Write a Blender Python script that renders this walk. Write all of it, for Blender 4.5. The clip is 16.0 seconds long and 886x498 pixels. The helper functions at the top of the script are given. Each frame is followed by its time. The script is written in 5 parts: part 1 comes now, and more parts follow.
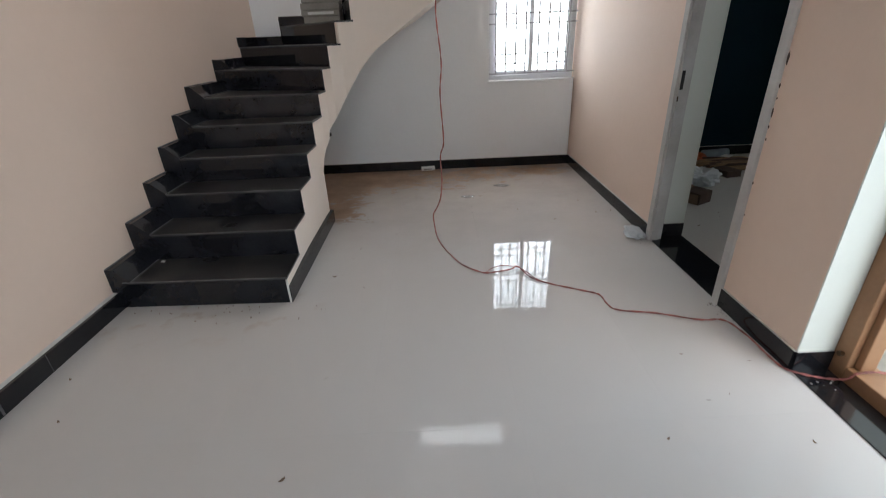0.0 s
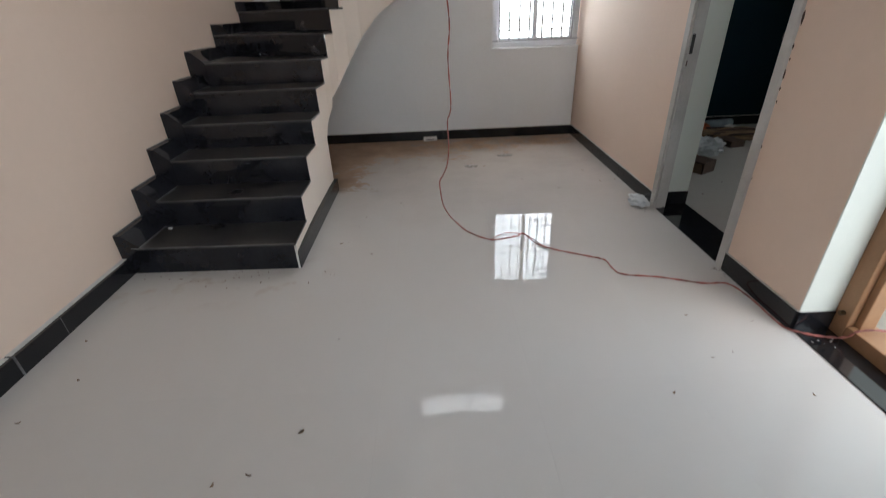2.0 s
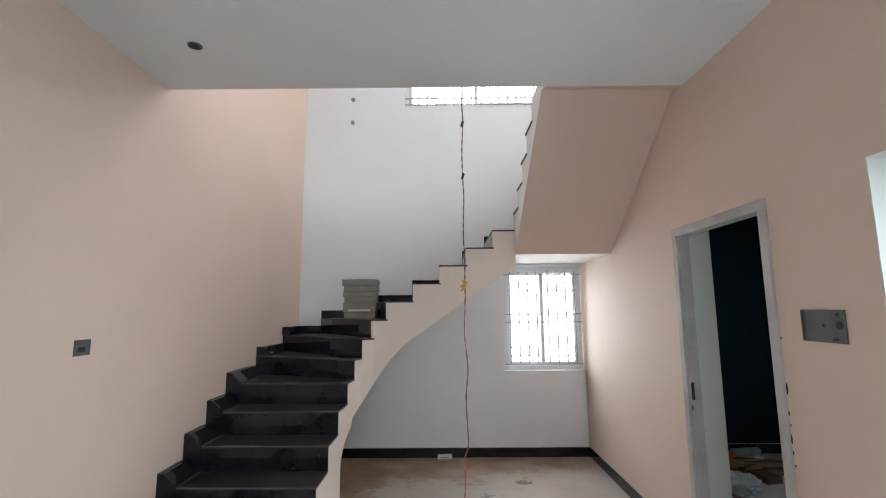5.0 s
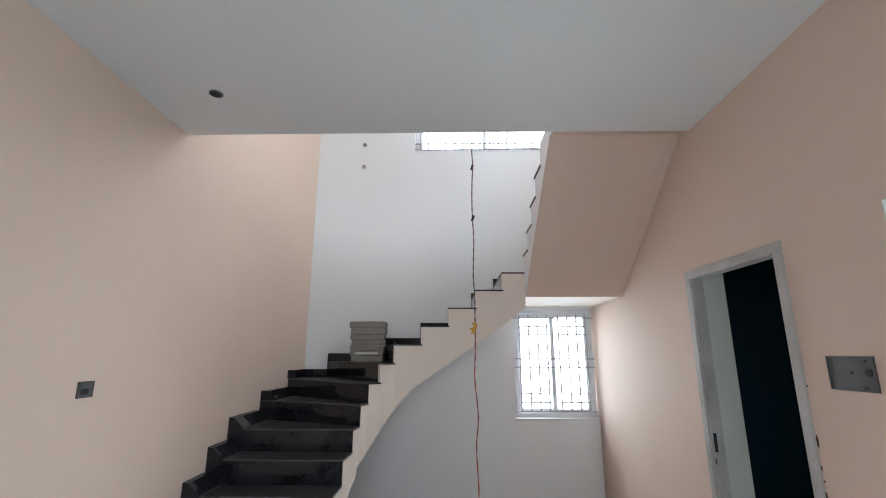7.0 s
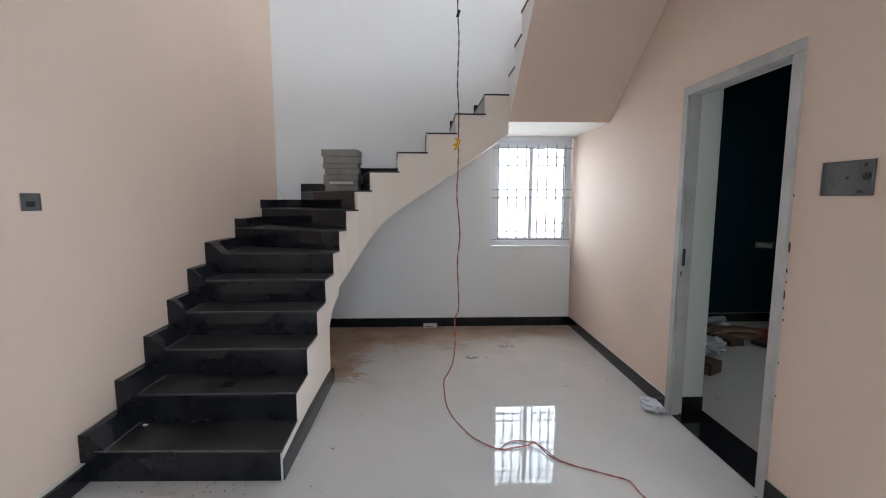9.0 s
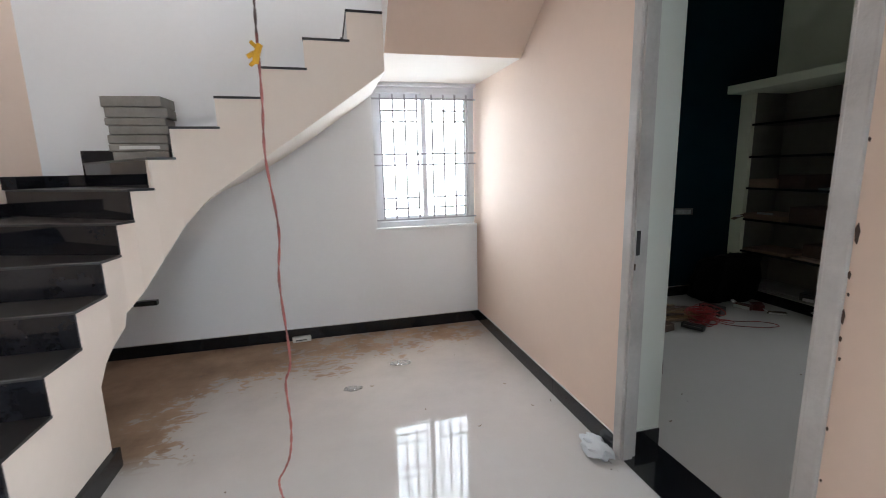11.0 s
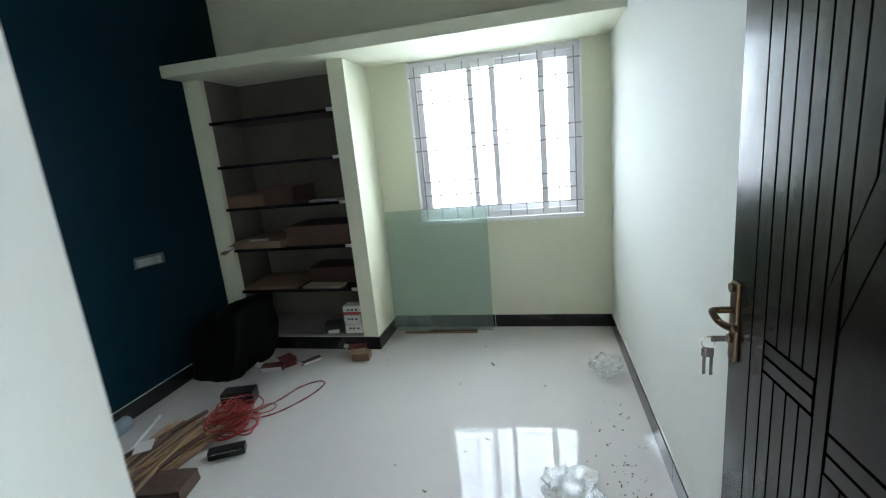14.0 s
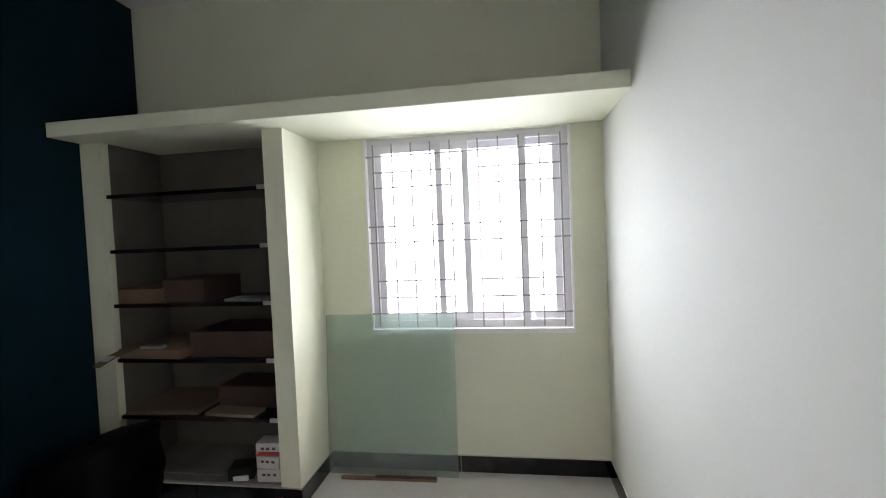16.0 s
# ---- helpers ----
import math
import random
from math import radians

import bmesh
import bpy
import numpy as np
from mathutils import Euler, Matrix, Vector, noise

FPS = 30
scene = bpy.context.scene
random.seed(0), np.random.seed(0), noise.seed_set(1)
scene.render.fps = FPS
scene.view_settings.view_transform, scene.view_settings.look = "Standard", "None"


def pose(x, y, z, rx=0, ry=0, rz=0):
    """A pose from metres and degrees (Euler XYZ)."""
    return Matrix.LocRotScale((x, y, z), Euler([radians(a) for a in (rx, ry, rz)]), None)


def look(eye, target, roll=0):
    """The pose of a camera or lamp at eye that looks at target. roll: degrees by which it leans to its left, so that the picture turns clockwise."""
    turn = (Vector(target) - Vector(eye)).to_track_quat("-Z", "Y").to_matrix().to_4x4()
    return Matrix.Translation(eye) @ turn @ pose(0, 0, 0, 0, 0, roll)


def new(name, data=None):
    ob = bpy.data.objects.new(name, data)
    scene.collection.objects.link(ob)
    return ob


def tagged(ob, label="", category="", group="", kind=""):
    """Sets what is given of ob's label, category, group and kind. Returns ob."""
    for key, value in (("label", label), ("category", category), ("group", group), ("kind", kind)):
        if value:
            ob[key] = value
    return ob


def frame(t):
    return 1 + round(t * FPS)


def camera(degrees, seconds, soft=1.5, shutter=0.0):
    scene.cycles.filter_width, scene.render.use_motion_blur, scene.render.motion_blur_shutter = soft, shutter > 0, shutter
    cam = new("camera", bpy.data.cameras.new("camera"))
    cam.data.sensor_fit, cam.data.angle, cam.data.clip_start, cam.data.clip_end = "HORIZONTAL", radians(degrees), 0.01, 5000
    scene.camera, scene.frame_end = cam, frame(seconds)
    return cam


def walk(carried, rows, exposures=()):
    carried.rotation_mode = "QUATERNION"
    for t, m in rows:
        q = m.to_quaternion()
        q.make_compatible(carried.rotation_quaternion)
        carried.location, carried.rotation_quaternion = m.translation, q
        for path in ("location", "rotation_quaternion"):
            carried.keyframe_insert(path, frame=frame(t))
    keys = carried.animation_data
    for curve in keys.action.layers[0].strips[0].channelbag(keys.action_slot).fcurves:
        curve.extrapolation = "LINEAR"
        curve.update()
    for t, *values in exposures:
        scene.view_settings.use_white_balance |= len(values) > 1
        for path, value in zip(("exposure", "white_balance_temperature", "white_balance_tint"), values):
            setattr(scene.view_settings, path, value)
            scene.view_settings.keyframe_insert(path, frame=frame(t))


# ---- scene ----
cam = camera(90.2, 16.0, soft=1.0, shutter=0.22)
PATH = [
    (0, (0.278, 0.223, 1.368), (0.287, 2.023, 0.497), -2.5),
    (0.5, (0.243, 0.187, 1.301), (0.251, 1.874, 0.228), -2.9),
    (1, (0.225, 0.167, 1.241), (0.233, 1.772, 0.048), -2.9),
    (1.5, (0.225, 0.165, 1.247), (0.234, 1.755, 0.034), -2.8),
    (2, (0.214, 0.18, 1.323), (0.232, 1.931, 0.358), -2.4),
    (2.5, (0.207, 0.176, 1.408), (0.234, 2.083, 0.807), -1.3),
    (3, (0.211, 0.158, 1.473), (0.229, 2.129, 1.134), -0.4),
    (3.5, (0.21, 0.14, 1.509), (0.22, 2.135, 1.356), -0.4),
    (4, (0.2, 0.117, 1.552), (0.206, 2.117, 1.574), -0.4),
    (4.5, (0.196, 0.102, 1.578), (0.195, 2.097, 1.72), -0.4),
    (5, (0.191, 0.086, 1.601), (0.183, 2.068, 1.87), -0.4),
    (7.5, (0.165, 0.115, 1.595), (0.121, 2.061, 2.055), 0.1),
    (8, (0.127, 0.145, 1.542), (0.09, 2.139, 1.697), 0.1),
    (8.5, (0.116, 0.17, 1.471), (0.114, 2.167, 1.361), 0.1),
    (11, (0.484, 1.388, 1.412), (0.964, 3.295, 1.051), -1.4),
    (11.5, (0.66, 1.688, 1.419), (1.241, 3.566, 1.048), -2.7),
    (12, (0.848, 2.002, 1.405), (1.805, 3.714, 1.011), -3.4),
    (12.5, (1.001, 2.275, 1.398), (2.215, 3.809, 0.984), -4.5),
    (13, (1.286, 2.436, 1.376), (2.704, 3.786, 0.968), -5.3),
    (13.5, (1.540, 2.612, 1.388), (3.285, 3.489, 0.954), -3.8),
    (14, (1.743, 2.725, 1.422), (3.643, 3.174, 0.989), -5.4),
    (14.5, (1.95, 2.749, 1.417), (3.878, 3.102, 1.021), -5.4),
    (15, (2.125, 2.739, 1.457), (4.078, 3.06, 1.156), -4.9),
    (15.5, (2.301, 2.754, 1.477), (4.269, 3.071, 1.324), -3.2),
    (16, (2.43, 2.787, 1.48), (4.405, 3.09, 1.405), -2.4),
]
EXPOSURES = [(0.0, -0.14, 6700, 10), (0.5, -0.06, 6700, 10), (1.0, -0.04, 6800, 10), (1.5, 0.0, 6800, 10), (2.0, -0.16, 6800, 10), (2.5, -0.04, 6800, 10), (4.0, 0.0, 6750, 10), (5.0, 0.06, 6600, 10), (8.0, 0.02, 6350, 9), (8.5, 0.0, 6350, 9),
             (11.0, 0.42, 6550, 10), (11.5, 0.46, 6450, 10), (12.0, 0.36, 6350, 10), (12.5, 0.08, 6250, 10), (13.0, -0.06, 6250, 11), (13.5, 0.86, 6200, 8), (14.0, 2.04, 6050, 6), (14.5, 2.50, 6250, 11), (15.0, 2.40, 6450, 15), (15.5, 2.12, 6550, 17), (16.0, 1.96, 6600, 18)]
walk(cam, [(t, look(eye, target, roll)) for t, eye, target, roll in PATH], EXPOSURES)

# ---- world, sun and daylight ----
world = bpy.data.worlds.new("world")
scene.world = world
world.use_nodes = True
wn = world.node_tree
sky = wn.nodes.new("ShaderNodeTexSky")
sky.sky_type, sky.sun_disc = "NISHITA", False
sky.sun_elevation, sky.sun_rotation, sky.dust_density, sky.air_density = radians(55), radians(150), 4.0, 1.0
wn.links.new(sky.outputs["Color"], wn.nodes["Background"].inputs["Color"])
wn.nodes["Background"].inputs["Strength"].default_value = 0.15
sun = new("sun", bpy.data.lights.new("sun", "SUN"))
sun.data.energy, sun.data.angle, sun.data.color = 0.8, radians(15), (1.0, 0.96, 0.9)
sun.rotation_euler = (radians(35), 0, radians(150))


def daylight(name, eye, target, w, h, watts, color=(0.87, 0.93, 1.0), spread=180):
    lamp = new(name, bpy.data.lights.new(name, "AREA"))
    lamp.data.shape, lamp.data.size, lamp.data.size_y = "RECTANGLE", w, h
    lamp.data.energy, lamp.data.color, lamp.data.spread = watts, color, radians(spread)
    lamp.matrix_world = look(eye, target)
    return lamp


YS0 = -3.2
daylight("daylight_stair_window", (1.30, 5.62, 1.75), (-0.6, 0.0, 0.2), 1.6, 2.2, 116, (0.80, 0.90, 1.0), spread=150)
daylight("daylight_upper_window", (0.59, 5.62, 4.38), (0.59, 0.0, 4.2), 2.4, 1.2, 110)
daylight("daylight_room_window", (5.55, 3.05, 1.75), (0.0, 4.2, 0.2), 1.9, 2.2, 41, spread=140)
# unseen fill lamp, added to brighten the upper west wall
daylight("fill_upper_east", (2.35, 4.0, 4.55), (-1.6, 4.0, 4.0), 1.4, 1.3, 46)
daylight("daylight_entrance", (2.95, 0.45, 1.35), (-0.6, 2.6, 0.9), 2.8, 2.5, 108, (0.68, 0.85, 1.0))
# two unseen fill lamps, added outside the front wall to brighten hall and stair
daylight("fill_front_window", (0.0, YS0 - 0.55, 1.55), (0.0, 5.0, 1.55), 2.2, 1.6, 76, (0.74, 0.88, 1.0))
daylight("fill_upper_hall", (0.0, YS0 - 0.55, 4.75), (0.0, 5.0, 4.75), 2.6, 1.8, 92, (0.76, 0.89, 1.0))


# ---- materials ----
def material(name, color, rough=0.6, metal=0.0, vary=0.06, scale=3.0, fine=60.0, bump=0.02, second=None, spec=0.5, clear=0.0, rough_vary=0.08):
    """Noise at two scales in colour, roughness and relief."""
    m = bpy.data.materials.new(name)
    m.use_nodes = True
    n, l = m.node_tree.nodes, m.node_tree.links
    b = n["Principled BSDF"]
    tc = n.new("ShaderNodeTexCoord")
    big, small = n.new("ShaderNodeTexNoise"), n.new("ShaderNodeTexNoise")
    big.inputs["Scale"].default_value, big.inputs["Detail"].default_value = scale, 5
    small.inputs["Scale"].default_value, small.inputs["Detail"].default_value = fine, 4
    for t in (big, small):
        l.new(tc.outputs["Object"], t.inputs["Vector"])
    mix = n.new("ShaderNodeMix")
    mix.data_type, mix.blend_type = "RGBA", "MIX"
    other = second or tuple(c * (1 - 3 * vary) for c in color)
    mix.inputs["A"].default_value, mix.inputs["B"].default_value = (*color, 1), (*other, 1)
    ramp = n.new("ShaderNodeMapRange")
    ramp.inputs["From Min"].default_value, ramp.inputs["From Max"].default_value = 0.4, 0.75
    l.new(big.outputs["Fac"], ramp.inputs["Value"])
    l.new(ramp.outputs["Result"], mix.inputs["Factor"])
    mix2 = n.new("ShaderNodeMix")
    mix2.data_type, mix2.blend_type = "RGBA", "MULTIPLY"
    grain = n.new("ShaderNodeMapRange")
    grain.inputs["To Min"].default_value, grain.inputs["To Max"].default_value = 1 - vary, 1 + vary
    l.new(small.outputs["Fac"], grain.inputs["Value"])
    mix2.inputs["Factor"].default_value = 1.0
    l.new(mix.outputs["Result"], mix2.inputs["A"])
    l.new(grain.outputs["Result"], mix2.inputs["B"])
    l.new(mix2.outputs["Result"], b.inputs["Base Color"])
    rr = n.new("ShaderNodeMapRange")
    rr.inputs["To Min"].default_value, rr.inputs["To Max"].default_value = max(0.01, rough - rough_vary), min(1, rough + rough_vary)
    l.new(big.outputs["Fac"], rr.inputs["Value"])
    l.new(rr.outputs["Result"], b.inputs["Roughness"])
    b.inputs["Metallic"].default_value = metal
    b.inputs["Specular IOR Level"].default_value = spec
    b.inputs["Coat Weight"].default_value = clear
    if bump:
        bp = n.new("ShaderNodeBump")
        bp.inputs["Strength"].default_value, bp.inputs["Distance"].default_value = bump, 0.02
        l.new(small.outputs["Fac"], bp.inputs["Height"])
        l.new(bp.outputs["Normal"], b.inputs["Normal"])
    return m


PEACH = material("peach wall paint", (0.752, 0.583, 0.478), 0.8, vary=0.018, scale=0.8, fine=28, bump=0.055)
PALEPEACH = material("pale peach stair paint", (0.80, 0.69, 0.605), 0.8, vary=0.018, scale=0.8, fine=28, bump=0.055)
WHITE = material("white wall paint", (0.82, 0.82, 0.825), 0.8, vary=0.016, scale=0.8, fine=28, bump=0.05)
CREAM = material("cream soffit paint", (0.74, 0.67, 0.60), 0.8, vary=0.012, scale=1.0, fine=35, bump=0.05)
CEILING = material("white ceiling paint", (0.76, 0.76, 0.75), 0.7, vary=0.01, scale=0.6, fine=40, bump=0.04)
TEAL = material("dark teal wall paint", (0.0006, 0.0165, 0.0275), 0.65, vary=0.03, scale=1.0, fine=35, bump=0.05, spec=0.08)
GREEN = material("pale green wall paint", (0.74, 0.755, 0.595), 0.8, vary=0.015, scale=0.8, fine=35, bump=0.05)
PALE = material("pale greenish white wall paint", (0.65, 0.665, 0.61), 0.8, vary=0.015, scale=0.8, fine=35, bump=0.05)
GRANITE = material("polished black granite", (0.010, 0.010, 0.013), 0.08, vary=0.3, scale=2.5, fine=220, bump=0.01, second=(0.022, 0.021, 0.022), rough_vary=0.05)
TREAD = material("dusty black granite", (0.016, 0.016, 0.018), 0.32, vary=0.25, scale=4.0, fine=36, bump=0.01, second=(0.052, 0.049, 0.047), rough_vary=0.12, spec=0.4)
RISER = material("black granite with pale smears", (0.009, 0.0095, 0.013), 0.045, vary=0.35, scale=4.5, fine=55, bump=0.003, second=(0.020, 0.021, 0.026), rough_vary=0.035, spec=0.42)
WORN = material("pale worn granite edge", (0.13, 0.128, 0.128), 0.6, vary=0.25, scale=9, fine=60, bump=0.1, second=(0.05, 0.05, 0.05))
PRIMER = material("grey primed door frame", (0.50, 0.48, 0.46), 0.65, vary=0.08, scale=3.5, fine=50, bump=0.15, second=(0.36, 0.33, 0.31))
UPVC = material("white window plastic", (0.72, 0.72, 0.74), 0.35, vary=0.01, scale=2, fine=80, bump=0.0)
STEEL = material("painted grille steel", (0.38, 0.37, 0.385), 0.5, metal=0.1, vary=0.05, scale=8, fine=90, bump=0.02)
TEAK = material("varnished teak", (0.33, 0.175, 0.09), 0.5, vary=0.12, scale=2.0, fine=40, bump=0.08, second=(0.24, 0.12, 0.06))
DARKWOOD = material("dark polished door wood", (0.0052, 0.0030, 0.0028), 0.20, vary=0.2, scale=2.2, fine=15, bump=0.05, second=(0.0036, 0.0022, 0.0021), rough_vary=0.03, spec=0.36)
BRASS = material("antique brass", (0.21, 0.15, 0.10), 0.30, metal=1.0, vary=0.1, scale=20, fine=90, bump=0.03)
CHROME = material("bright steel", (0.62, 0.61, 0.60), 0.25, metal=1.0, vary=0.05, scale=20, fine=90, bump=0.0)
BOXMETAL = material("galvanised box metal", (0.11, 0.108, 0.108), 0.55, metal=0.25, vary=0.1, scale=15, fine=60, bump=0.1)
# dark pieces in this colour stand for shade inside holes; also black tape
DARKHOLE = material("dark tone for hole shade and black tape", (0.03, 0.028, 0.027), 0.9, vary=0.1, bump=0.1)
CEMENT = material("grey cement tile", (0.23, 0.21, 0.19), 0.75, vary=0.1, scale=6, fine=50, bump=0.2, second=(0.31, 0.29, 0.265))
CARD = material("brown cardboard", (0.20, 0.125, 0.078), 0.8, vary=0.08, scale=4, fine=50, bump=0.08)
DARKCARD = material("dark brown cardboard", (0.075, 0.042, 0.03), 0.8, vary=0.1, scale=4, fine=50, bump=0.08)
REDPACK = material("dark red printed pack", (0.16, 0.018, 0.016), 0.5, vary=0.15, scale=14, fine=50, bump=0.05, second=(0.06, 0.012, 0.012))
DULLPAPER = material("dusty grey torn paper", (0.30, 0.31, 0.30), 0.8, vary=0.12, scale=18, fine=60, bump=0.1, second=(0.20, 0.21, 0.20))
PALECARD = material("pale buff cardboard", (0.36, 0.27, 0.20), 0.8, vary=0.08, scale=6, fine=50, bump=0.08)
PAPER = material("white paper", (0.68, 0.67, 0.65), 0.8, vary=0.05, scale=10, fine=50, bump=0.05)
REDPRINT = material("red carton print", (0.45, 0.05, 0.05), 0.6, vary=0.05, scale=10, bump=0.0)
BLACKPLASTIC = material("black plastic sheet", (0.0020, 0.0024, 0.0032), 0.75, vary=0.2, scale=6, fine=14, bump=0.3, spec=0.12)
BLACKBOX = material("black plastic case", (0.012, 0.012, 0.013), 0.3, vary=0.1, scale=6, fine=60, bump=0.02)
REDWIRE = material("red wire insulation", (0.34, 0.035, 0.03), 0.45, vary=0.1, scale=10, fine=60, bump=0.0)
CABLE = material("red brown twisted cable", (0.42, 0.13, 0.11), 0.55, vary=0.25, scale=14, fine=70, bump=0.1, second=(0.12, 0.045, 0.04))
GREYCABLE = material("grey brown twisted cable", (0.16, 0.11, 0.10), 0.6, vary=0.2, scale=14, fine=70, bump=0.1)
YELLOW = material("yellow tape", (0.70, 0.36, 0.02), 0.5, vary=0.1, scale=20, bump=0.05)
BARK = material("dry leaf brown", (0.22, 0.145, 0.10), 0.8, vary=0.2, scale=20, bump=0.1)
STRAW = material("brown packed lengths", (0.30, 0.18, 0.085), 0.32, vary=0.25, scale=8, fine=50, bump=0.1, second=(0.15, 0.08, 0.04))
ORANGE = material("orange packing", (0.45, 0.10, 0.03), 0.6, vary=0.1, scale=10, bump=0.05)
BLUEGREY = material("blue grey roll", (0.25, 0.31, 0.36), 0.6, vary=0.1, scale=10, bump=0.05)
EARTH = material("dusty outdoor earth", (0.34, 0.31, 0.27), 0.9, vary=0.15, scale=1.5, fine=20, bump=0.4)
GROUT = material("cream tile grout", (0.54, 0.525, 0.505), 0.4, vary=0.05, bump=0.02)
JOINT = material("white cement joint", (0.62, 0.60, 0.57), 0.8, vary=0.08, bump=0.1)


def clear_material(name, color, rough, trans=1.0, alpha=1.0, bump=0.0):
    m = bpy.data.materials.new(name)
    m.use_nodes = True
    n, l = m.node_tree.nodes, m.node_tree.links
    b = n["Principled BSDF"]
    b.inputs["Base Color"].default_value = (*color, 1)
    b.inputs["Roughness"].default_value = rough
    b.inputs["Transmission Weight"].default_value = trans
    b.inputs["IOR"].default_value = 1.45
    b.inputs["Alpha"].default_value = alpha
    if bump:
        t = n.new("ShaderNodeTexNoise")
        t.inputs["Scale"].default_value = 30
        bp = n.new("ShaderNodeBump")
        bp.inputs["Strength"].default_value = bump
        l.new(t.outputs["Fac"], bp.inputs["Height"])
        l.new(bp.outputs["Normal"], b.inputs["Normal"])
    return m


GLASS = clear_material("window glass", (0.95, 0.97, 0.97), 0.0)
SHEETGLASS = clear_material("loose green sheet glass", (0.83, 0.96, 0.90), 0.18, 0.88)
MILKY = clear_material("milky plastic bag film", (0.72, 0.75, 0.78), 0.3, 0.25, 0.9, 0.5)
WRAP = clear_material("clear plastic wrap", (0.85, 0.87, 0.88), 0.15, 0.85, 0.55, 0.6)


def floor_material():
    """Glossy cream vitrified tile; brown sandy dirt under the stair, faint dust and a painted wall-reflection tint
    elsewhere.
    """
    m = material("polished cream floor tile", (0.56, 0.533, 0.512), 0.010, vary=0.012, scale=0.9, fine=6, bump=0.0, spec=0.26, rough_vary=0.006)
    n, l = m.node_tree.nodes, m.node_tree.links
    b = n["Principled BSDF"]
    geo = n.new("ShaderNodeNewGeometry")
    wob = n.new("ShaderNodeTexNoise")
    wob.inputs["Scale"].default_value, wob.inputs["Detail"].default_value = 2.6, 7
    wob.inputs["Roughness"].default_value = 0.65
    l.new(geo.outputs["Position"], wob.inputs["Vector"])
    sep = n.new("ShaderNodeSeparateXYZ")
    l.new(geo.outputs["Position"], sep.inputs["Vector"])

    def op(kind, a, c):
        node = n.new("ShaderNodeMath")
        node.operation = kind
        for k, v in enumerate((a, c)):
            if isinstance(v, (int, float)):
                node.inputs[k].default_value = v
            else:
                l.new(v, node.inputs[k])
        return node.outputs[0]

    def band(v, lo, hi):
        r = n.new("ShaderNodeMapRange")
        r.inputs["From Min"].default_value, r.inputs["From Max"].default_value = lo, hi
        l.new(v, r.inputs["Value"])
        return r.outputs["Result"]

    x, y = sep.outputs["X"], sep.outputs["Y"]
    shift = op("MULTIPLY", op("SUBTRACT", wob.outputs["Fac"], 0.5), 1.3)
    # dirt lies along the back wall and thickens towards the hollow under the stair
    edge = op("MAXIMUM", op("SUBTRACT", y, op("ADD", 4.48, op("MULTIPLY", op("MAXIMUM", x, -0.9), 0.27))), op("MULTIPLY", op("ADD", x, 0.52), -0.9))
    sweep = n.new("ShaderNodeMapping")
    sweep.inputs["Rotation"].default_value, sweep.inputs["Scale"].default_value = (0, 0, radians(-38)), (5.5, 11.0, 1.0)
    l.new(geo.outputs["Position"], sweep.inputs["Vector"])
    streak = n.new("ShaderNodeTexNoise")
    streak.inputs["Scale"].default_value, streak.inputs["Detail"].default_value, streak.inputs["Distortion"].default_value = 1.6, 4, 1.4
    l.new(sweep.outputs["Vector"], streak.inputs["Vector"])
    fan = op("MULTIPLY", op("SUBTRACT", streak.outputs["Fac"], 0.46), 1.0)
    inside = band(op("ADD", op("ADD", edge, shift), op("MAXIMUM", fan, -0.05)), -0.02, 0.05)
    east = band(op("ADD", op("MULTIPLY", x, -1.0), 2.4), 0.0, 0.8)
    north = band(y, 3.55, 3.75)
    room = band(op("MULTIPLY", x, -1.0), -1.9, -1.8)
    grainy = n.new("ShaderNodeTexNoise")
    grainy.inputs["Scale"].default_value, grainy.inputs["Detail"].default_value, grainy.inputs["Distortion"].default_value = 5.5, 8, 0.8
    l.new(geo.outputs["Position"], grainy.inputs["Vector"])
    left = band(op("MULTIPLY", x, -1.0), -0.3, 0.5)
    rubbed = op("MULTIPLY", op("SUBTRACT", streak.outputs["Fac"], 0.5), op("SUBTRACT", 1.25, left))
    cover = band(op("ADD", op("ADD", grainy.outputs["Fac"], rubbed), op("MULTIPLY", left, 0.34)), 0.40, 0.52)
    sand = op("MULTIPLY", op("MULTIPLY", op("MULTIPLY", inside, east), op("MULTIPLY", north, room)), cover)
    stepdirt = n.new("ShaderNodeTexNoise")
    stepdirt.inputs["Scale"].default_value, stepdirt.inputs["Detail"].default_value = 7, 8
    l.new(geo.outputs["Position"], stepdirt.inputs["Vector"])
    foot = op("MULTIPLY", op("MULTIPLY", band(y, 2.02, 2.3), band(op("MULTIPLY", y, -1.0), -2.62, -2.4)), band(op("MULTIPLY", x, -1.0), 0.35, 0.6))
    foot = op("MULTIPLY", op("MULTIPLY", foot, band(stepdirt.outputs["Fac"], 0.56, 0.68)), 0.35)
    # dust and the peach walls' reflection, both tinted in towards the back wall
    film = op("MULTIPLY", op("MULTIPLY", band(op("ADD", y, shift), 2.9, 4.7), room), 0.34)
    dirt = op("MAXIMUM", op("MAXIMUM", op("MULTIPLY", sand, 0.95), foot), film)
    old = b.inputs["Base Color"].links[0].from_socket
    mix = n.new("ShaderNodeMix")
    mix.data_type = "RGBA"
    sandcol = n.new("ShaderNodeMix")
    sandcol.data_type = "RGBA"
    sandcol.inputs["A"].default_value, sandcol.inputs["B"].default_value = (0.42, 0.275, 0.175, 1), (0.23, 0.135, 0.08, 1)
    l.new(band(wob.outputs["Fac"], 0.4, 0.7), sandcol.inputs["Factor"])
    l.new(dirt, mix.inputs["Factor"])
    l.new(old, mix.inputs["A"])
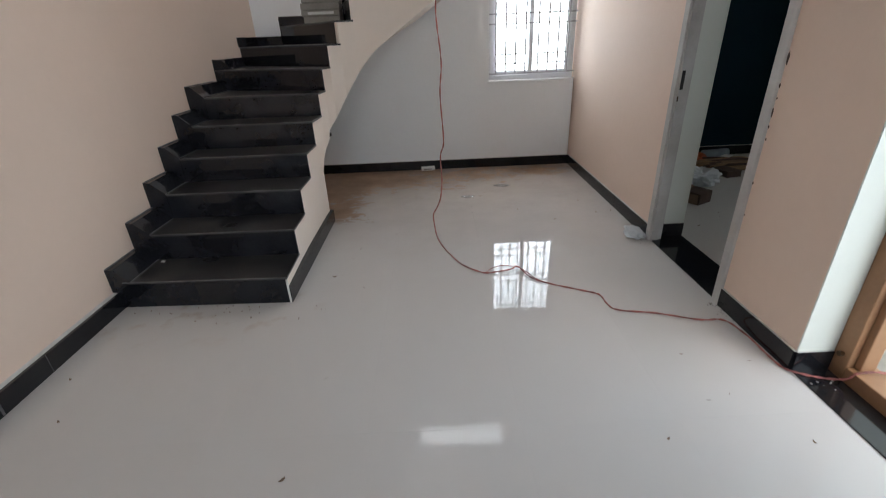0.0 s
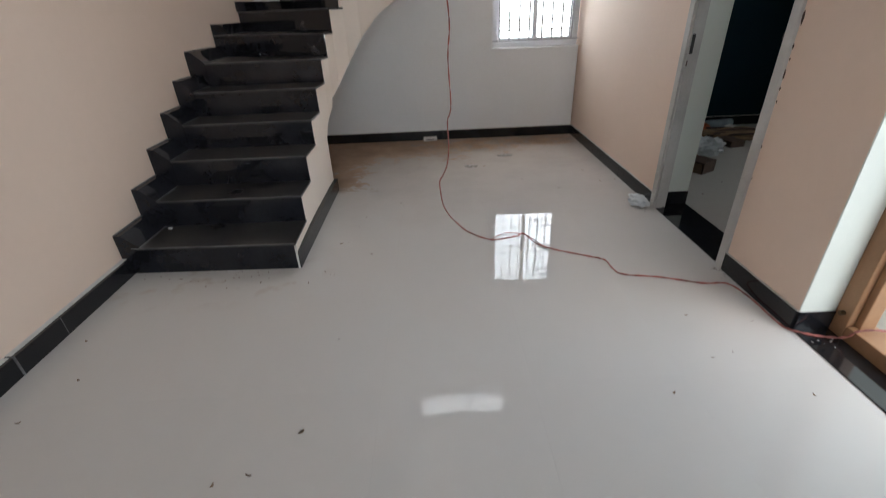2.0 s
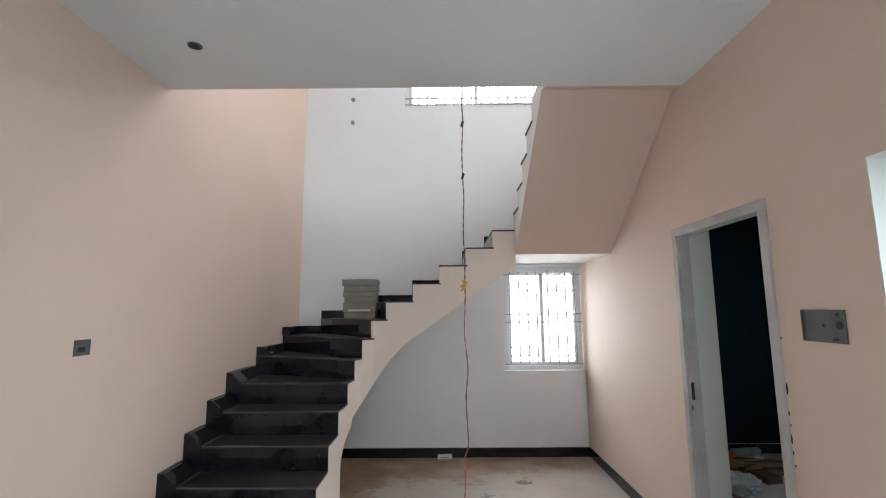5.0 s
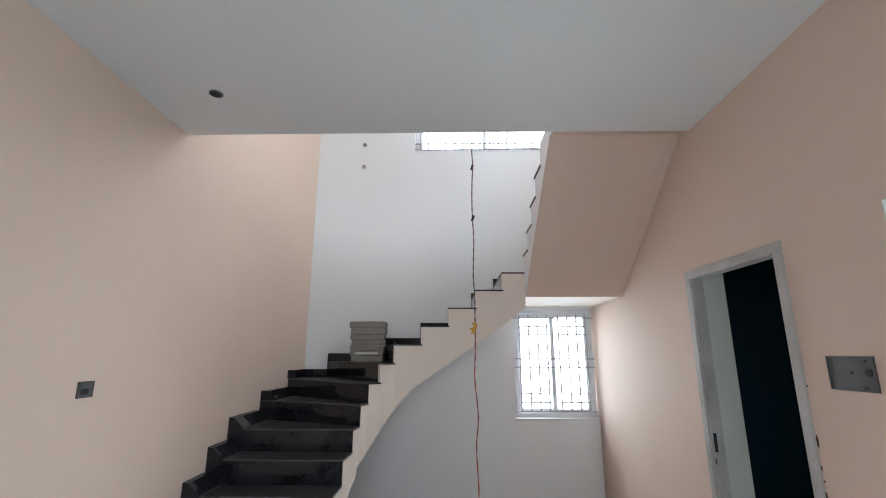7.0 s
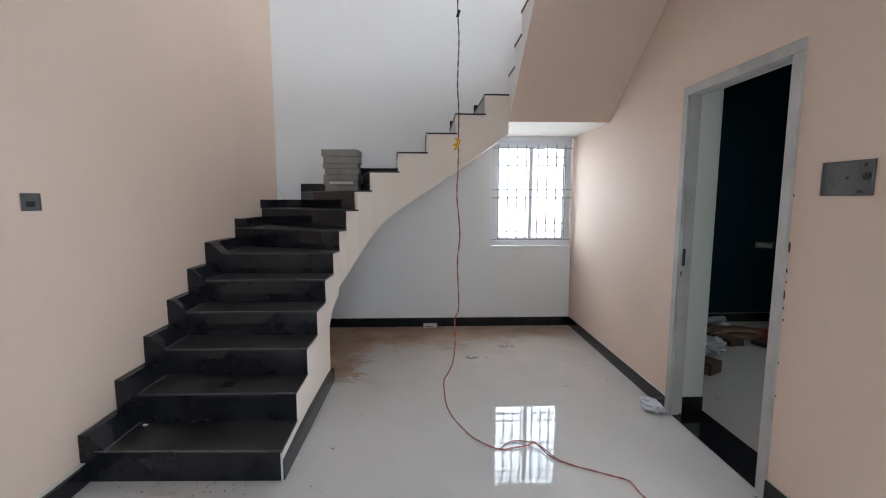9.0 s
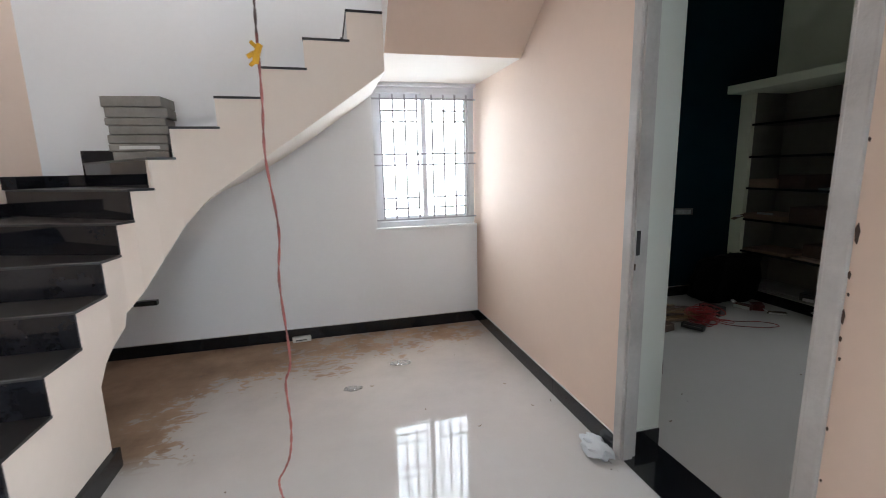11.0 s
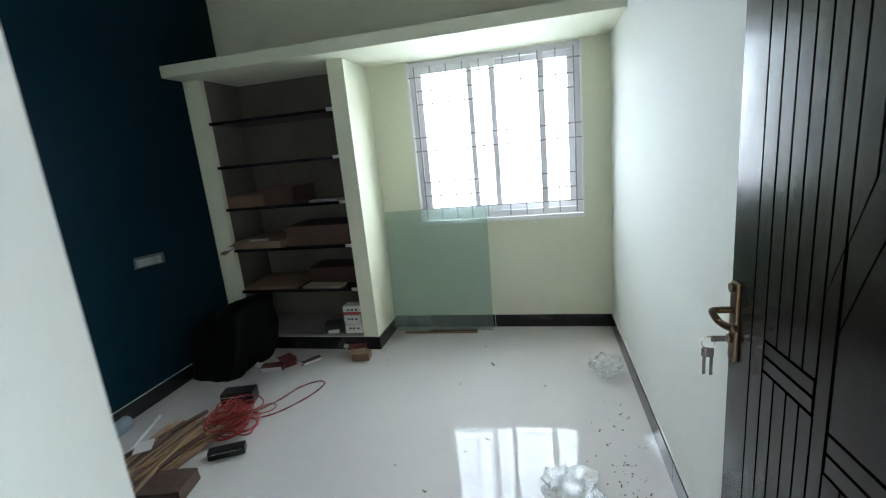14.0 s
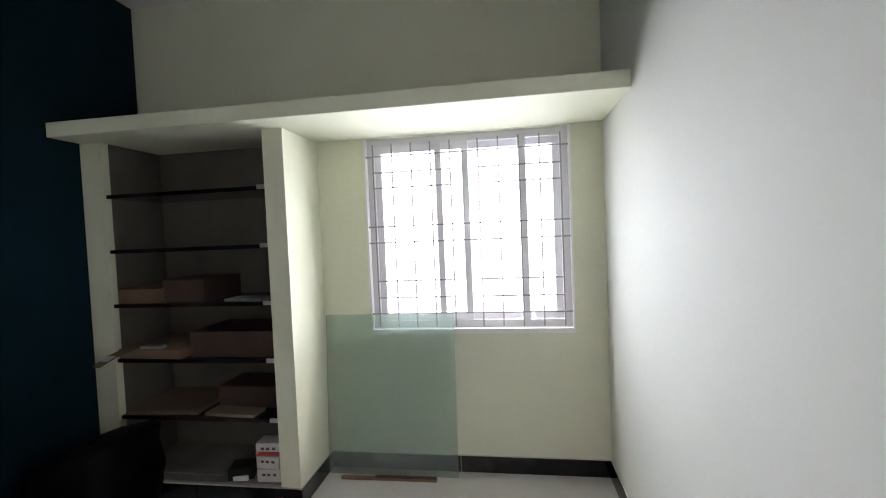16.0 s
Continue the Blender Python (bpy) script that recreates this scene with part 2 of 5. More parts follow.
    l.new(sandcol.outputs["Result"], mix.inputs["B"])
    l.new(mix.outputs["Result"], b.inputs["Base Color"])
    oldr = b.inputs["Roughness"].links[0].from_socket
    l.new(op("ADD", oldr, op("MULTIPLY", op("MAXIMUM", op("SUBTRACT", dirt, 0.34), 0.0), 0.7)), b.inputs["Roughness"])
    return m


DARKWIRE = material("dark red wire insulation", (0.11, 0.02, 0.018), 0.45, vary=0.1, scale=10, fine=60, bump=0.0)
TILE = floor_material()


# ---- mesh helpers ----
def box(bm, x0, y0, z0, x1, y1, z1, m=None):
    """An axis box; m is an optional matrix applied to it."""
    vs = [bm.verts.new(v) for v in ((x0, y0, z0), (x1, y0, z0), (x1, y1, z0), (x0, y1, z0), (x0, y0, z1), (x1, y0, z1), (x1, y1, z1), (x0, y1, z1))]
    fs = [bm.faces.new([vs[i] for i in f]) for f in ((3, 2, 1, 0), (4, 5, 6, 7), (0, 1, 5, 4), (1, 2, 6, 5), (2, 3, 7, 6), (3, 0, 4, 7))]
    if m is not None:
        for v in vs:
            v.co = m @ v.co
    return fs


def boxes(*specs):
    bm = bmesh.new()
    for s in specs:
        box(bm, *s)
    return bm


def prism(bm, outline, z0, z1):
    """A flat outline (x, y) raised from z0 to z1."""
    lo = [bm.verts.new((x, y, z0)) for x, y in outline]
    hi = [bm.verts.new((x, y, z1)) for x, y in outline]
    bm.faces.new(lo[::-1]), bm.faces.new(hi)
    k = len(outline)
    for i in range(k):
        bm.faces.new((lo[i], lo[(i + 1) % k], hi[(i + 1) % k], hi[i]))


def rounded(bm, w=0.004, seg=2):
    bmesh.ops.bevel(bm, geom=bm.edges[:], offset=w, segments=seg, affect="EDGES", profile=0.6)
    return bm


def mesh(name, bm, mats, smooth=False):
    bmesh.ops.recalc_face_normals(bm, faces=bm.faces[:])
    me = bpy.data.meshes.new(name)
    bm.to_mesh(me)
    bm.free()
    for m in mats if isinstance(mats, (list, tuple)) else [mats]:
        me.materials.append(m)
    if smooth:
        for p in me.polygons:
            p.use_smooth = True
    return me


def thing(name, at, label, category, group="", kind=""):
    ob = new(name)
    ob.empty_display_size = 0.1
    ob.location = at
    return tagged(ob, label, category, group, kind)


def part(name, bm, mats, parent, label="", smooth=False):
    """One mesh under a thing or a part; its vertices are given in the world."""
    ob = new(name, mesh(name, bm, mats, smooth))
    ob.parent = parent
    up, m = parent, Matrix.Identity(4)
    while up is not None:
        m = Matrix.LocRotScale(up.location, up.rotation_euler, up.scale) @ m if up.parent is None else m
        up = up.parent
    if parent.parent is None and parent.type == "EMPTY":
        ob.matrix_parent_inverse = m.inverted()
    return tagged(ob, label)


def solid(name, bm, mats, label, category, kind="", group="", smooth=False):
    """A top-level thing of one mesh."""
    return tagged(new(name, mesh(name, bm, mats, smooth)), label, category, group, kind)


def by_normal(bm, rule):
    bm.normal_update()
    for f in bm.faces:
        f.material_index = rule(f.normal, f.calc_center_median())


def tube(bm, pts, r, sides=6):
    """A round wire along a list of points."""
    pts = [Vector(p) for p in pts]
    rings = []
    for i, p in enumerate(pts):
        d = (pts[min(i + 1, len(pts) - 1)] - pts[max(i - 1, 0)]).normalized()
        a = d.orthogonal().normalized() if i == 0 else (rings[-1][1] - d * rings[-1][1].dot(d)).normalized()
        b = d.cross(a)
        rings.append(([bm.verts.new(p + (a * math.cos(2 * math.pi * k / sides) + b * math.sin(2 * math.pi * k / sides)) * r) for k in range(sides)], a))
    for (r0, _), (r1, _) in zip(rings, rings[1:]):
        for k in range(sides):
            bm.faces.new((r0[k], r0[(k + 1) % sides], r1[(k + 1) % sides], r1[k]))
    bm.faces.new(rings[0][0][::-1]), bm.faces.new(rings[-1][0])


def spline(pts, n=8):
    """Catmull-Rom through the points."""
    P = [Vector(p) for p in pts]
    P = [P[0] * 2 - P[1]] + P + [P[-1] * 2 - P[-2]]
    out = []
    for i in range(1, len(P) - 2):
        a, b, c, d = P[i - 1:i + 3]
        for k in range(n):
            t = k / n
            out.append(0.5 * (2 * b + (c - a) * t + (2 * a - 5 * b + 4 * c - d) * t * t + (3 * b - a - 3 * c + d) * t ** 3))
    return out + [P[-2]]


# ---- plan ----
XL, XR, XI = -1.625, 1.765, 2.012          # hall's west wall, hall's east wall, its face in the room
YB, YS, YC = 5.15, -3.2, 2.83            # hall's back wall, front wall, edge of the ceiling
HC, SLAB, HU = 3.05, 0.135, 6.0          # ceiling, slab, upper ceiling
RX, RY0, RY1 = 5.09, 2.242, 5.228         # room: far wall, south wall, north wall
D0, D1, DH = 2.203, 3.095, 2.13          # room door, outside of its frame
E0, E1, EH = 0.42, 1.685, 2.15           # entrance recess
A0, A1, AZ0, AZ1 = 0.86, 1.752, 0.915, 2.085   # stair window
B0, B1, BZ0, BZ1 = -0.28, 1.46, 4.02, 4.68     # upper window
C0, C1, CZ0, CZ1 = 2.425, 3.672, 0.858, 2.076   # room window
RISE = 0.1675

# ---- walls ----
SPLAY = 4.0      # from here the wall curves slightly inwards


def wall_x(y):
    return XL + 0.155 * (max(0.0, y - SPLAY) / (YB - SPLAY)) ** 2


bm = bmesh.new()
prism(bm, [(XL - 0.23, YS - 0.2), (XL, YS - 0.2), *[(wall_x(SPLAY + (YB - SPLAY) * k / 16), SPLAY + (YB - SPLAY) * k / 16) for k in range(17)], (wall_x(YB), YB + 0.23), (XL - 0.23, YB + 0.23)], 0, HU)
solid("wall_west", bm, PEACH, "peach painted plaster wall beside the staircase", "wall", "structure")
XN = wall_x(YB)
bm = boxes((XN, YB, 0, A0, YB + 0.23, BZ0), (A0, YB, 0, A1, YB + 0.23, AZ0), (A0, YB, AZ1, A1, YB + 0.23, BZ0),
           (XN, YB, BZ0, B0, YB + 0.23, BZ1), (B1, YB, BZ0, XR, YB + 0.23, BZ1), (XN, YB, BZ1, XR, YB + 0.23, HU))
solid("wall_north", bm, WHITE, "white painted plaster wall behind the staircase", "wall", "structure")
# the upper opening, hidden behind the flight, is added for a fill lamp
bm = boxes((XR, YS - 0.2, 0, XI, E0, HC), (XR, E0, EH, XI, E1, HC), (XR, E1, 0, XI, D0, HC), (XR, D0, DH, XI, D1, HC), (XR, D1, 0, XI, YB + 0.41, HC),
           (XR, YS - 0.2, HC, XI, 3.35, HU), (XR, 4.65, HC, XI, YB + 0.23, HU), (XR, 3.35, HC, XI, 4.65, 3.9), (XR, 3.35, 5.2, XI, 4.65, HU))
by_normal(bm, lambda n, c: 0 if n.x < -0.5 else 1)
solid("wall_east", bm, [PEACH, PALE], "peach painted plaster wall with two doorways", "wall", "structure")
# both openings in this unseen wall are added, to let the fill lamps in
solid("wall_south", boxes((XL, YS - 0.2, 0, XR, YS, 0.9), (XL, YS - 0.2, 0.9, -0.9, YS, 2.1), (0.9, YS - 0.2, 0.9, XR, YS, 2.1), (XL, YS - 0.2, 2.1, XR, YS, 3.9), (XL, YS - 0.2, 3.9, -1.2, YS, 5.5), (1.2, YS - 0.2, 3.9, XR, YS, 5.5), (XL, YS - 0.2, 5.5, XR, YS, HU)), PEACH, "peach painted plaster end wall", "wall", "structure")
solid("wall_room_north", boxes((XI, RY1, 0, RX + 0.23, RY1 + 0.23, HC)), TEAL, "dark teal painted feature wall of the bedroom", "wall", "structure")
bm = boxes((RX, RY0 - 0.2, 0, RX + 0.23, C0, HC), (RX, C0, 0, RX + 0.23, C1, CZ0), (RX, C0, CZ1, RX + 0.23, C1, HC), (RX, C1, 0, RX + 0.23, RY1, HC))
solid("wall_room_east", bm, GREEN, "pale green painted bedroom wall around the window", "wall", "structure")
solid("wall_room_south", boxes((XI - 0.165, RY0 - 0.2, 0, RX, RY0, HC)), PALE, "pale greenish white painted bedroom wall", "wall", "structure")
solid("ceiling", boxes((XL, YS, HC, XR, YC, HC + SLAB)), CEILING, "white painted concrete hall ceiling", "ceiling", "structure")
solid("ceiling_room", boxes((XI, RY0, HC, RX, RY1, HC + SLAB)), CEILING, "white painted bedroom ceiling", "ceiling", "structure")
solid("ceiling_upper", boxes((XL - 0.23, YS - 0.2, HU, XI, YB + 0.23, HU + 0.15)), CEILING, "white painted ceiling above the stair well", "ceiling", "structure")

# ---- ground outside ----
bm = bmesh.new()
vs = [bm.verts.new(v) for v in ((-400, -400, -0.32), (400, -400, -0.32), (400, 400, -0.32), (-400, 400, -0.32))]
bm.faces.new(vs)
solid("ground", bm, EARTH, "dusty bare earth around the house", "ground", "structure")
solid("entrance_step", boxes((XI, 0.2, -0.32, 3.1, 2.0, -0.02)), EARTH, "dusty cement step outside the entrance", "step", "structure")

# ---- windows ----
def window(name, along, w, z0, z1, at, inward, label):
    """A two-sash sliding window with frame, sashes, panes and sill. along 'x' or 'y'; at: its plane; inward: +1 or -1."""
    a0, a1 = w
    t = thing(name, (0.5 * (a0 + a1), at, z0) if along == "x" else (at, 0.5 * (a0 + a1), z0), label, "window", kind="structure")

    def bx(bm, p0, q0, p1, q1, d0, d1):
        lo, hi = sorted((at + d0 * inward, at + d1 * inward))
        if along == "x":
            box(bm, p0, lo, q0, p1, hi, q1)
        else:
            box(bm, lo, p0, q0, hi, p1, q1)

    f = 0.045
    bm = bmesh.new()
    for p0, q0, p1, q1 in ((a0, z0, a1, z0 + f), (a0, z1 - f, a1, z1), (a0, z0 + f, a0 + f, z1 - f), (a1 - f, z0 + f, a1, z1 - f)):
        bx(bm, p0, q0, p1, q1, -0.035, 0.035)
    part("window_frame", bm, UPVC, t)
    mid, s = 0.5 * (a0 + a1), 0.042
    for lo, hi, d in ((a0 + f, mid + 0.022, -0.014), (mid - 0.022, a1 - f, 0.014)):
        bm = bmesh.new()
        b0, b1 = z0 + f, z1 - f
        for p0, q0, p1, q1 in ((lo, b0, hi, b0 + s), (lo, b1 - s, hi, b1), (lo, b0 + s, lo + s, b1 - s), (hi - s, b0 + s, hi, b1 - s)):
            bx(bm, p0, q0, p1, q1, d - 0.011, d + 0.011)
        sash = part("sash", bm, UPVC, t)
        bm = bmesh.new()
        bx(bm, lo + s, b0 + s, hi - s, b1 - s, d - 0.002, d + 0.002)
        pane = part("pane", bm, GLASS, sash)
        pane.visible_shadow = False
    return t


def grille(name, along, w, z0, z1, at, longs, shorts, n, gap, reach, lead_in):
    """A welded bar grille: uprights, long bars right across, short bars in each half."""
    a0, a1 = w
    t = thing(name, (0.5 * (a0 + a1), at, z0) if along == "x" else (at, 0.5 * (a0 + a1), z0), "thin grey steel bar grille fixed before the window", "window grille")
    r = 0.0066 if along == "x" else 0.0045

    def rod(p0, q0, p1, q1, d=0.0):
        bm = bmesh.new()
        if along == "x":
            box(bm, p0 - r, at - r + d, q0 - r, p1 + r, at + r + d, q1 + r)
        else:
            box(bm, at - r + d, p0 - r, q0 - r, at + r + d, p1 + r, q1 + r)
        part("bar", bm, STEEL, t)

    mid = 0.5 * (a0 + a1)
    for z in longs:
        rod(a0 - reach, z, a1 + reach, z)
    for half in (0, 1):
        lo = a0 + lead_in if half == 0 else mid + gap
        hi = mid - gap if half == 0 else a1 - lead_in
        for z in shorts:
            rod(lo, z, hi, z)
        for k in range(n):
            p = lo + (hi - lo) * k / (n - 1)
            rod(p, z0 - 0.005, p, z1 - 0.02, 0.009)
    return t


window("window_1", "x", (A0, A1 - 0.003), AZ0, AZ1, YB + 0.10, -1, "white sliding stair window under the landing")
grille("window_grille", "x", (A0, A1), AZ0 + 0.07, AZ1 - 0.05, YB + 0.035, (AZ0 + 0.065, 1.445, 1.535, 1.985), (1.075, 1.165, 1.80, 1.89), 4, 0.065, -0.004, 0.075)
window("window_2", "x", (B0, B1), BZ0, BZ1, YB + 0.10, -1, "white sliding window high above the stair")
grille("window_grille", "x", (B0, B1), BZ0 + 0.05, BZ1 - 0.05, YB + 0.035, (BZ0 + 0.05, BZ0 + 0.13, BZ1 - 0.13, BZ1 - 0.05), (), 8, 0.06, -0.004, 0.06)
wc = window("window_3", "y", (C0 + 0.012, C1 - 0.012), CZ0 + 0.03, CZ1 - 0.002, RX + 0.075, -1, "white sliding bedroom window with white reveals")
for y in (2.70, 3.21):
    part("mesh_stile", boxes((RX + 0.030, y - 0.02, CZ0 + 0.075, RX + 0.044, y + 0.02, CZ1 - 0.047)), UPVC, wc)
part("reveal", boxes((RX - 0.004, C0 + 0.0005, CZ0 + 0.0005, RX + 0.10, C0 + 0.0115, CZ1 - 0.002)), WHITE, wc)
part("reveal", boxes((RX - 0.004, C1 - 0.0115, CZ0 + 0.0005, RX + 0.10, C1 - 0.0005, CZ1 - 0.002)), WHITE, wc)
part("sill", boxes((RX - 0.006, C0 + 0.012, CZ0 + 0.0005, RX + 0.10, C1 - 0.012, CZ0 + 0.0295)), WHITE, wc)
grille("window_grille", "y", (C0, C1), CZ0 + 0.05, CZ1 - 0.02, RX + 0.012, (0.985, 1.43, 1.53, 1.965), (1.085, 1.19, 1.77, 1.865), 5, 0.085, -0.013, 0.055)
# added windows, out of view, before the two front fill lamps
window("added_window_5", "x", (-1.199, 1.199), 3.901, 5.499, YS - 0.1, 1, "unseen white sliding window added to light the stair well")
window("added_window_4", "x", (-0.899, 0.899), 0.901, 2.099, YS - 0.1, 1, "unseen white sliding window added to light the hall")
# added window, hidden by the upper flight, for the east fill lamp
window("added_window_6", "y", (3.351, 4.649), 3.901, 5.199, XR + 0.12, -1, "unseen white sliding window added to light the west wall")
bm = boxes((A0 - 0.012, YB - 0.012, AZ0 - 0.022, A1 - 0.002, YB + 0.06, AZ0 - 0.001))
solid("window_sill", rounded(bm, 0.003), WHITE, "thin white sill under the stair window", "sill", "structure")

# ---- room door frame, threshold and leaf ----
door_frame = thing("door_frame", (1.80, 2.65, 0), "grey primed wooden door frame with chipped paint edges", "door frame", kind="structure")
FX0, FX1, FW = XR - 0.014, 1.842, 0.055
part("jamb", rounded(boxes((FX0, D0, 0, FX1, D0 + FW, DH - FW)), 0.006), PRIMER, door_frame)
part("jamb", rounded(boxes((FX0, D1 - FW, 0, FX1, D1, DH - FW)), 0.006), PRIMER, door_frame)
part("head", rounded(boxes((FX0, D0, DH - FW, FX1, D1, DH)), 0.006), PRIMER, door_frame)
part("rebate_strip", boxes((FX0 + 0.012, D0 + FW, 0, FX0 + 0.062, D0 + FW + 0.014, DH - FW)), PRIMER, door_frame)
part("rebate_strip", boxes((FX0 + 0.012, D1 - FW - 0.014, 0, FX0 + 0.062, D1 - FW, DH - FW)), PRIMER, door_frame)
part("strike_plate", rounded(boxes((1.770, D1 - FW - 0.017, 1.012, 1.789, D1 - FW - 0.010, 1.122)), 0.002), DARKHOLE, door_frame, "dark strip at the strike recess")
part("paint_chip", rounded(boxes((1.764, D1 - FW - 0.0155, 0.945, 1.772, D1 - FW - 0.013, 0.975)), 0.001), DARKCARD, door_frame, "dark chipped spot")
solid("threshold", boxes((XR + 0.004, D0 + 0.002, 0.0005, XI - 0.002, D1 - 0.004, 0.006)), GRANITE, "black granite threshold slab in the doorway", "threshold", "structure")

# leaf, hinged at the south jamb and opened into the room
hinge, lock = Vector((1.975, 2.262, 0)), Vector((2.805, 2.298, 0))
LEAF = (lock - hinge).length
ang = math.atan2(lock.y - hinge.y, lock.x - hinge.x)
LM = Matrix.Translation(hinge) @ Matrix.Rotation(ang, 4, "Z")
door = thing("door_1", tuple(hinge), "dark brown carved wooden door standing open", "door", kind="structure")


def leaf_part(name, specs, mat, parent, bev=0.002, label=""):
    bm = bmesh.new()
    for s in specs:
        box(bm, *s, m=LM)
    if bev:
        rounded(bm, bev, 1)
    return part(name, bm, mat, parent, label)


T = 0.018
leaf_part("leaf", [(0, -T, 0.012, LEAF, T - 0.006, 2.055)], DARKWOOD, door, 0.003)
# raised boards with grooves between them; an arched band rises from the lock side towards the hinge
def arch(u):
    k = max(0.0, u - 0.30)
    return 1.135 + 2.6 * k - 1.5 * k * k


def board(name, us, lows, highs):
    """A bevelled board; us are distances from the lock edge, lows and highs its lower and upper edges there."""
    bm = bmesh.new()
    e, k = 0.0016, len(us)
    n_ = k - 1
    rings = []
    for dy, s_ in ((T - 0.007, 0.0), (T + 0.003, e)):
        ring = [(u + (s_ if i_ == 0 else -s_ if i_ == n_ else 0.0), lo_ + s_) for i_, (u, lo_) in enumerate(zip(us, lows))]
        ring += [(u + (s_ if i_ == 0 else -s_ if i_ == n_ else 0.0), hi_ - s_) for i_, (u, hi_) in reversed(list(enumerate(zip(us, highs))))]
        rings.append([bm.verts.new(LM @ Vector((LEAF - u, dy, z_))) for u, z_ in ring])
    a_, b_ = rings
    for i_ in range(len(a_)):
        q_ = (i_ + 1) % len(a_)
        bm.faces.new((a_[i_], a_[q_], b_[q_], b_[i_]))
    for r_ in rings:
        for i_ in range(n_):
            bm.faces.new((r_[i_], r_[i_ + 1], r_[2 * k - 2 - i_], r_[2 * k - 1 - i_]))
    return part(name, bm, DARKWOOD, door)


GV = 0.0011
cuts = [0.0, 0.098, 0.146, 0.188, 0.229, 0.267, 0.304, 0.339]
board("stile", [0.001, 0.098 - GV], [0.015] * 2, [2.052] * 2)
board("stile", [LEAF - 0.07, LEAF - 0.001], [0.015] * 2, [2.052] * 2)
board("board", [0.098 + GV, 0.146 - GV], [0.03] * 2, [2.035] * 2)
while cuts[-1] + 0.042 < LEAF - 0.08:
    cuts.append(cuts[-1] + 0.042)
cuts.append(LEAF - 0.072)
for a, b in zip(cuts[2:], cuts[3:]):
    us = [a + GV, b - GV]
    low = [max(1.004, arch(u) + GV) for u in us] if b > 0.31 else [1.004] * 2
    if max(low) < 1.98:
        board("board", us, low, [2.035] * 2)
    if b < 0.31:
        board("board", us, [0.03] * 2, [0.936] * 2)
    elif a > 0.338:
        board("board", us, [0.03] * 2, [0.86] * 2)
for z0_ in (0.940, 0.972):
    board("rail", [0.148, 0.300], [z0_] * 2, [z0_ + 0.028] * 2)
for z0_ in (0.864, 0.900):
    board("rail", [0.343, LEAF - 0.075], [z0_] * 2, [z0_ + 0.032] * 2)
board("board", [0.304 + GV, 0.339 - GV], [0.03] * 2, [arch(0.306) - GV, arch(0.337) - GV])
us = [0.343 + 0.039 * k for k in range(11)]
board("arched_band", us, [min(1.90, max(0.937, arch(u) - 0.135)) for u in us], [min(2.03, arch(u) - GV) for u in us])
us = [0.343 + 0.039 * k for k in range(11)]
board("panel", us, [0.936] * 11, [min(1.89, max(0.95, arch(u) - 0.14)) for u in us])
HX = LEAF - 0.028
bm = bmesh.new()
box(bm, HX - 0.016, T + 0.001, 0.900, HX + 0.016, T + 0.011, 1.085, m=LM)
plate = part("lock_plate", rounded(bm, 0.004), BRASS, door, "antique brass lock plate")
bm = bmesh.new()
tube(bm, [LM @ Vector(p) for p in spline([(HX, T + 0.01, 1.02), (HX, T + 0.046, 1.02), (HX - 0.010, T + 0.055, 1.018), (HX - 0.04, T + 0.050, 1.006), (HX - 0.075, T + 0.036, 1.006)], 5)], 0.0082, 8)
part("lever_handle", bm, BRASS, plate, "curved brass lever", True)
bm = bmesh.new()
tube(bm, [LM @ Vector(p) for p in ((HX, T + 0.008, 0.952), (HX, T + 0.018, 0.952))], 0.011, 10)
tube(bm, [LM @ Vector(p) for p in ((HX, T + 0.010, 1.072), (HX, T + 0.018, 1.072))], 0.011, 10)
part("cylinder", bm, BRASS, plate)
leaf_part("lock_edge", [(LEAF - 0.0005, -0.011, 0.88, LEAF + 0.002, 0.009, 1.105)], CHROME, door, 0, "bright steel lock edge plate")
keys = thing("key_bunch", tuple(LM @ Vector((HX, T + 0.02, 0.915))), "steel keys on a ring hanging in the door lock", "keys")
bm = bmesh.new()
box(bm, HX - 0.001, T + 0.014, 0.945, HX + 0.001, T + 0.052, 0.959, m=LM)
part("key_in_lock", bm, CHROME, keys)
bm = bmesh.new()
tube(bm, [LM @ Vector((HX, T + 0.058 + 0.014 * math.cos(a), 0.943 + 0.014 * math.sin(a))) for a in [2 * math.pi * k / 14 for k in range(15)]], 0.0015, 5)
part("ring", bm, CHROME, keys)
for k, lean in enumerate((-0.005, 0.004)):
    bm = bmesh.new()
    box(bm, HX - 0.0012 + 0.004 * k, T + 0.050 + lean, 0.907, HX + 0.0012 + 0.004 * k, T + 0.066 + lean, 0.929, m=LM)
    box(bm, HX - 0.0012 + 0.004 * k, T + 0.054 + 1.5 * lean, 0.862, HX + 0.0012 + 0.004 * k, T + 0.061 + 1.5 * lean, 0.909, m=LM)
    part("key", bm, CHROME, keys)

# ---- entrance frame ----
entrance = thing("entrance_frame", (1.99, 1.05, 0), "varnished teak entrance door frame with a timber sill", "door frame", kind="structure")
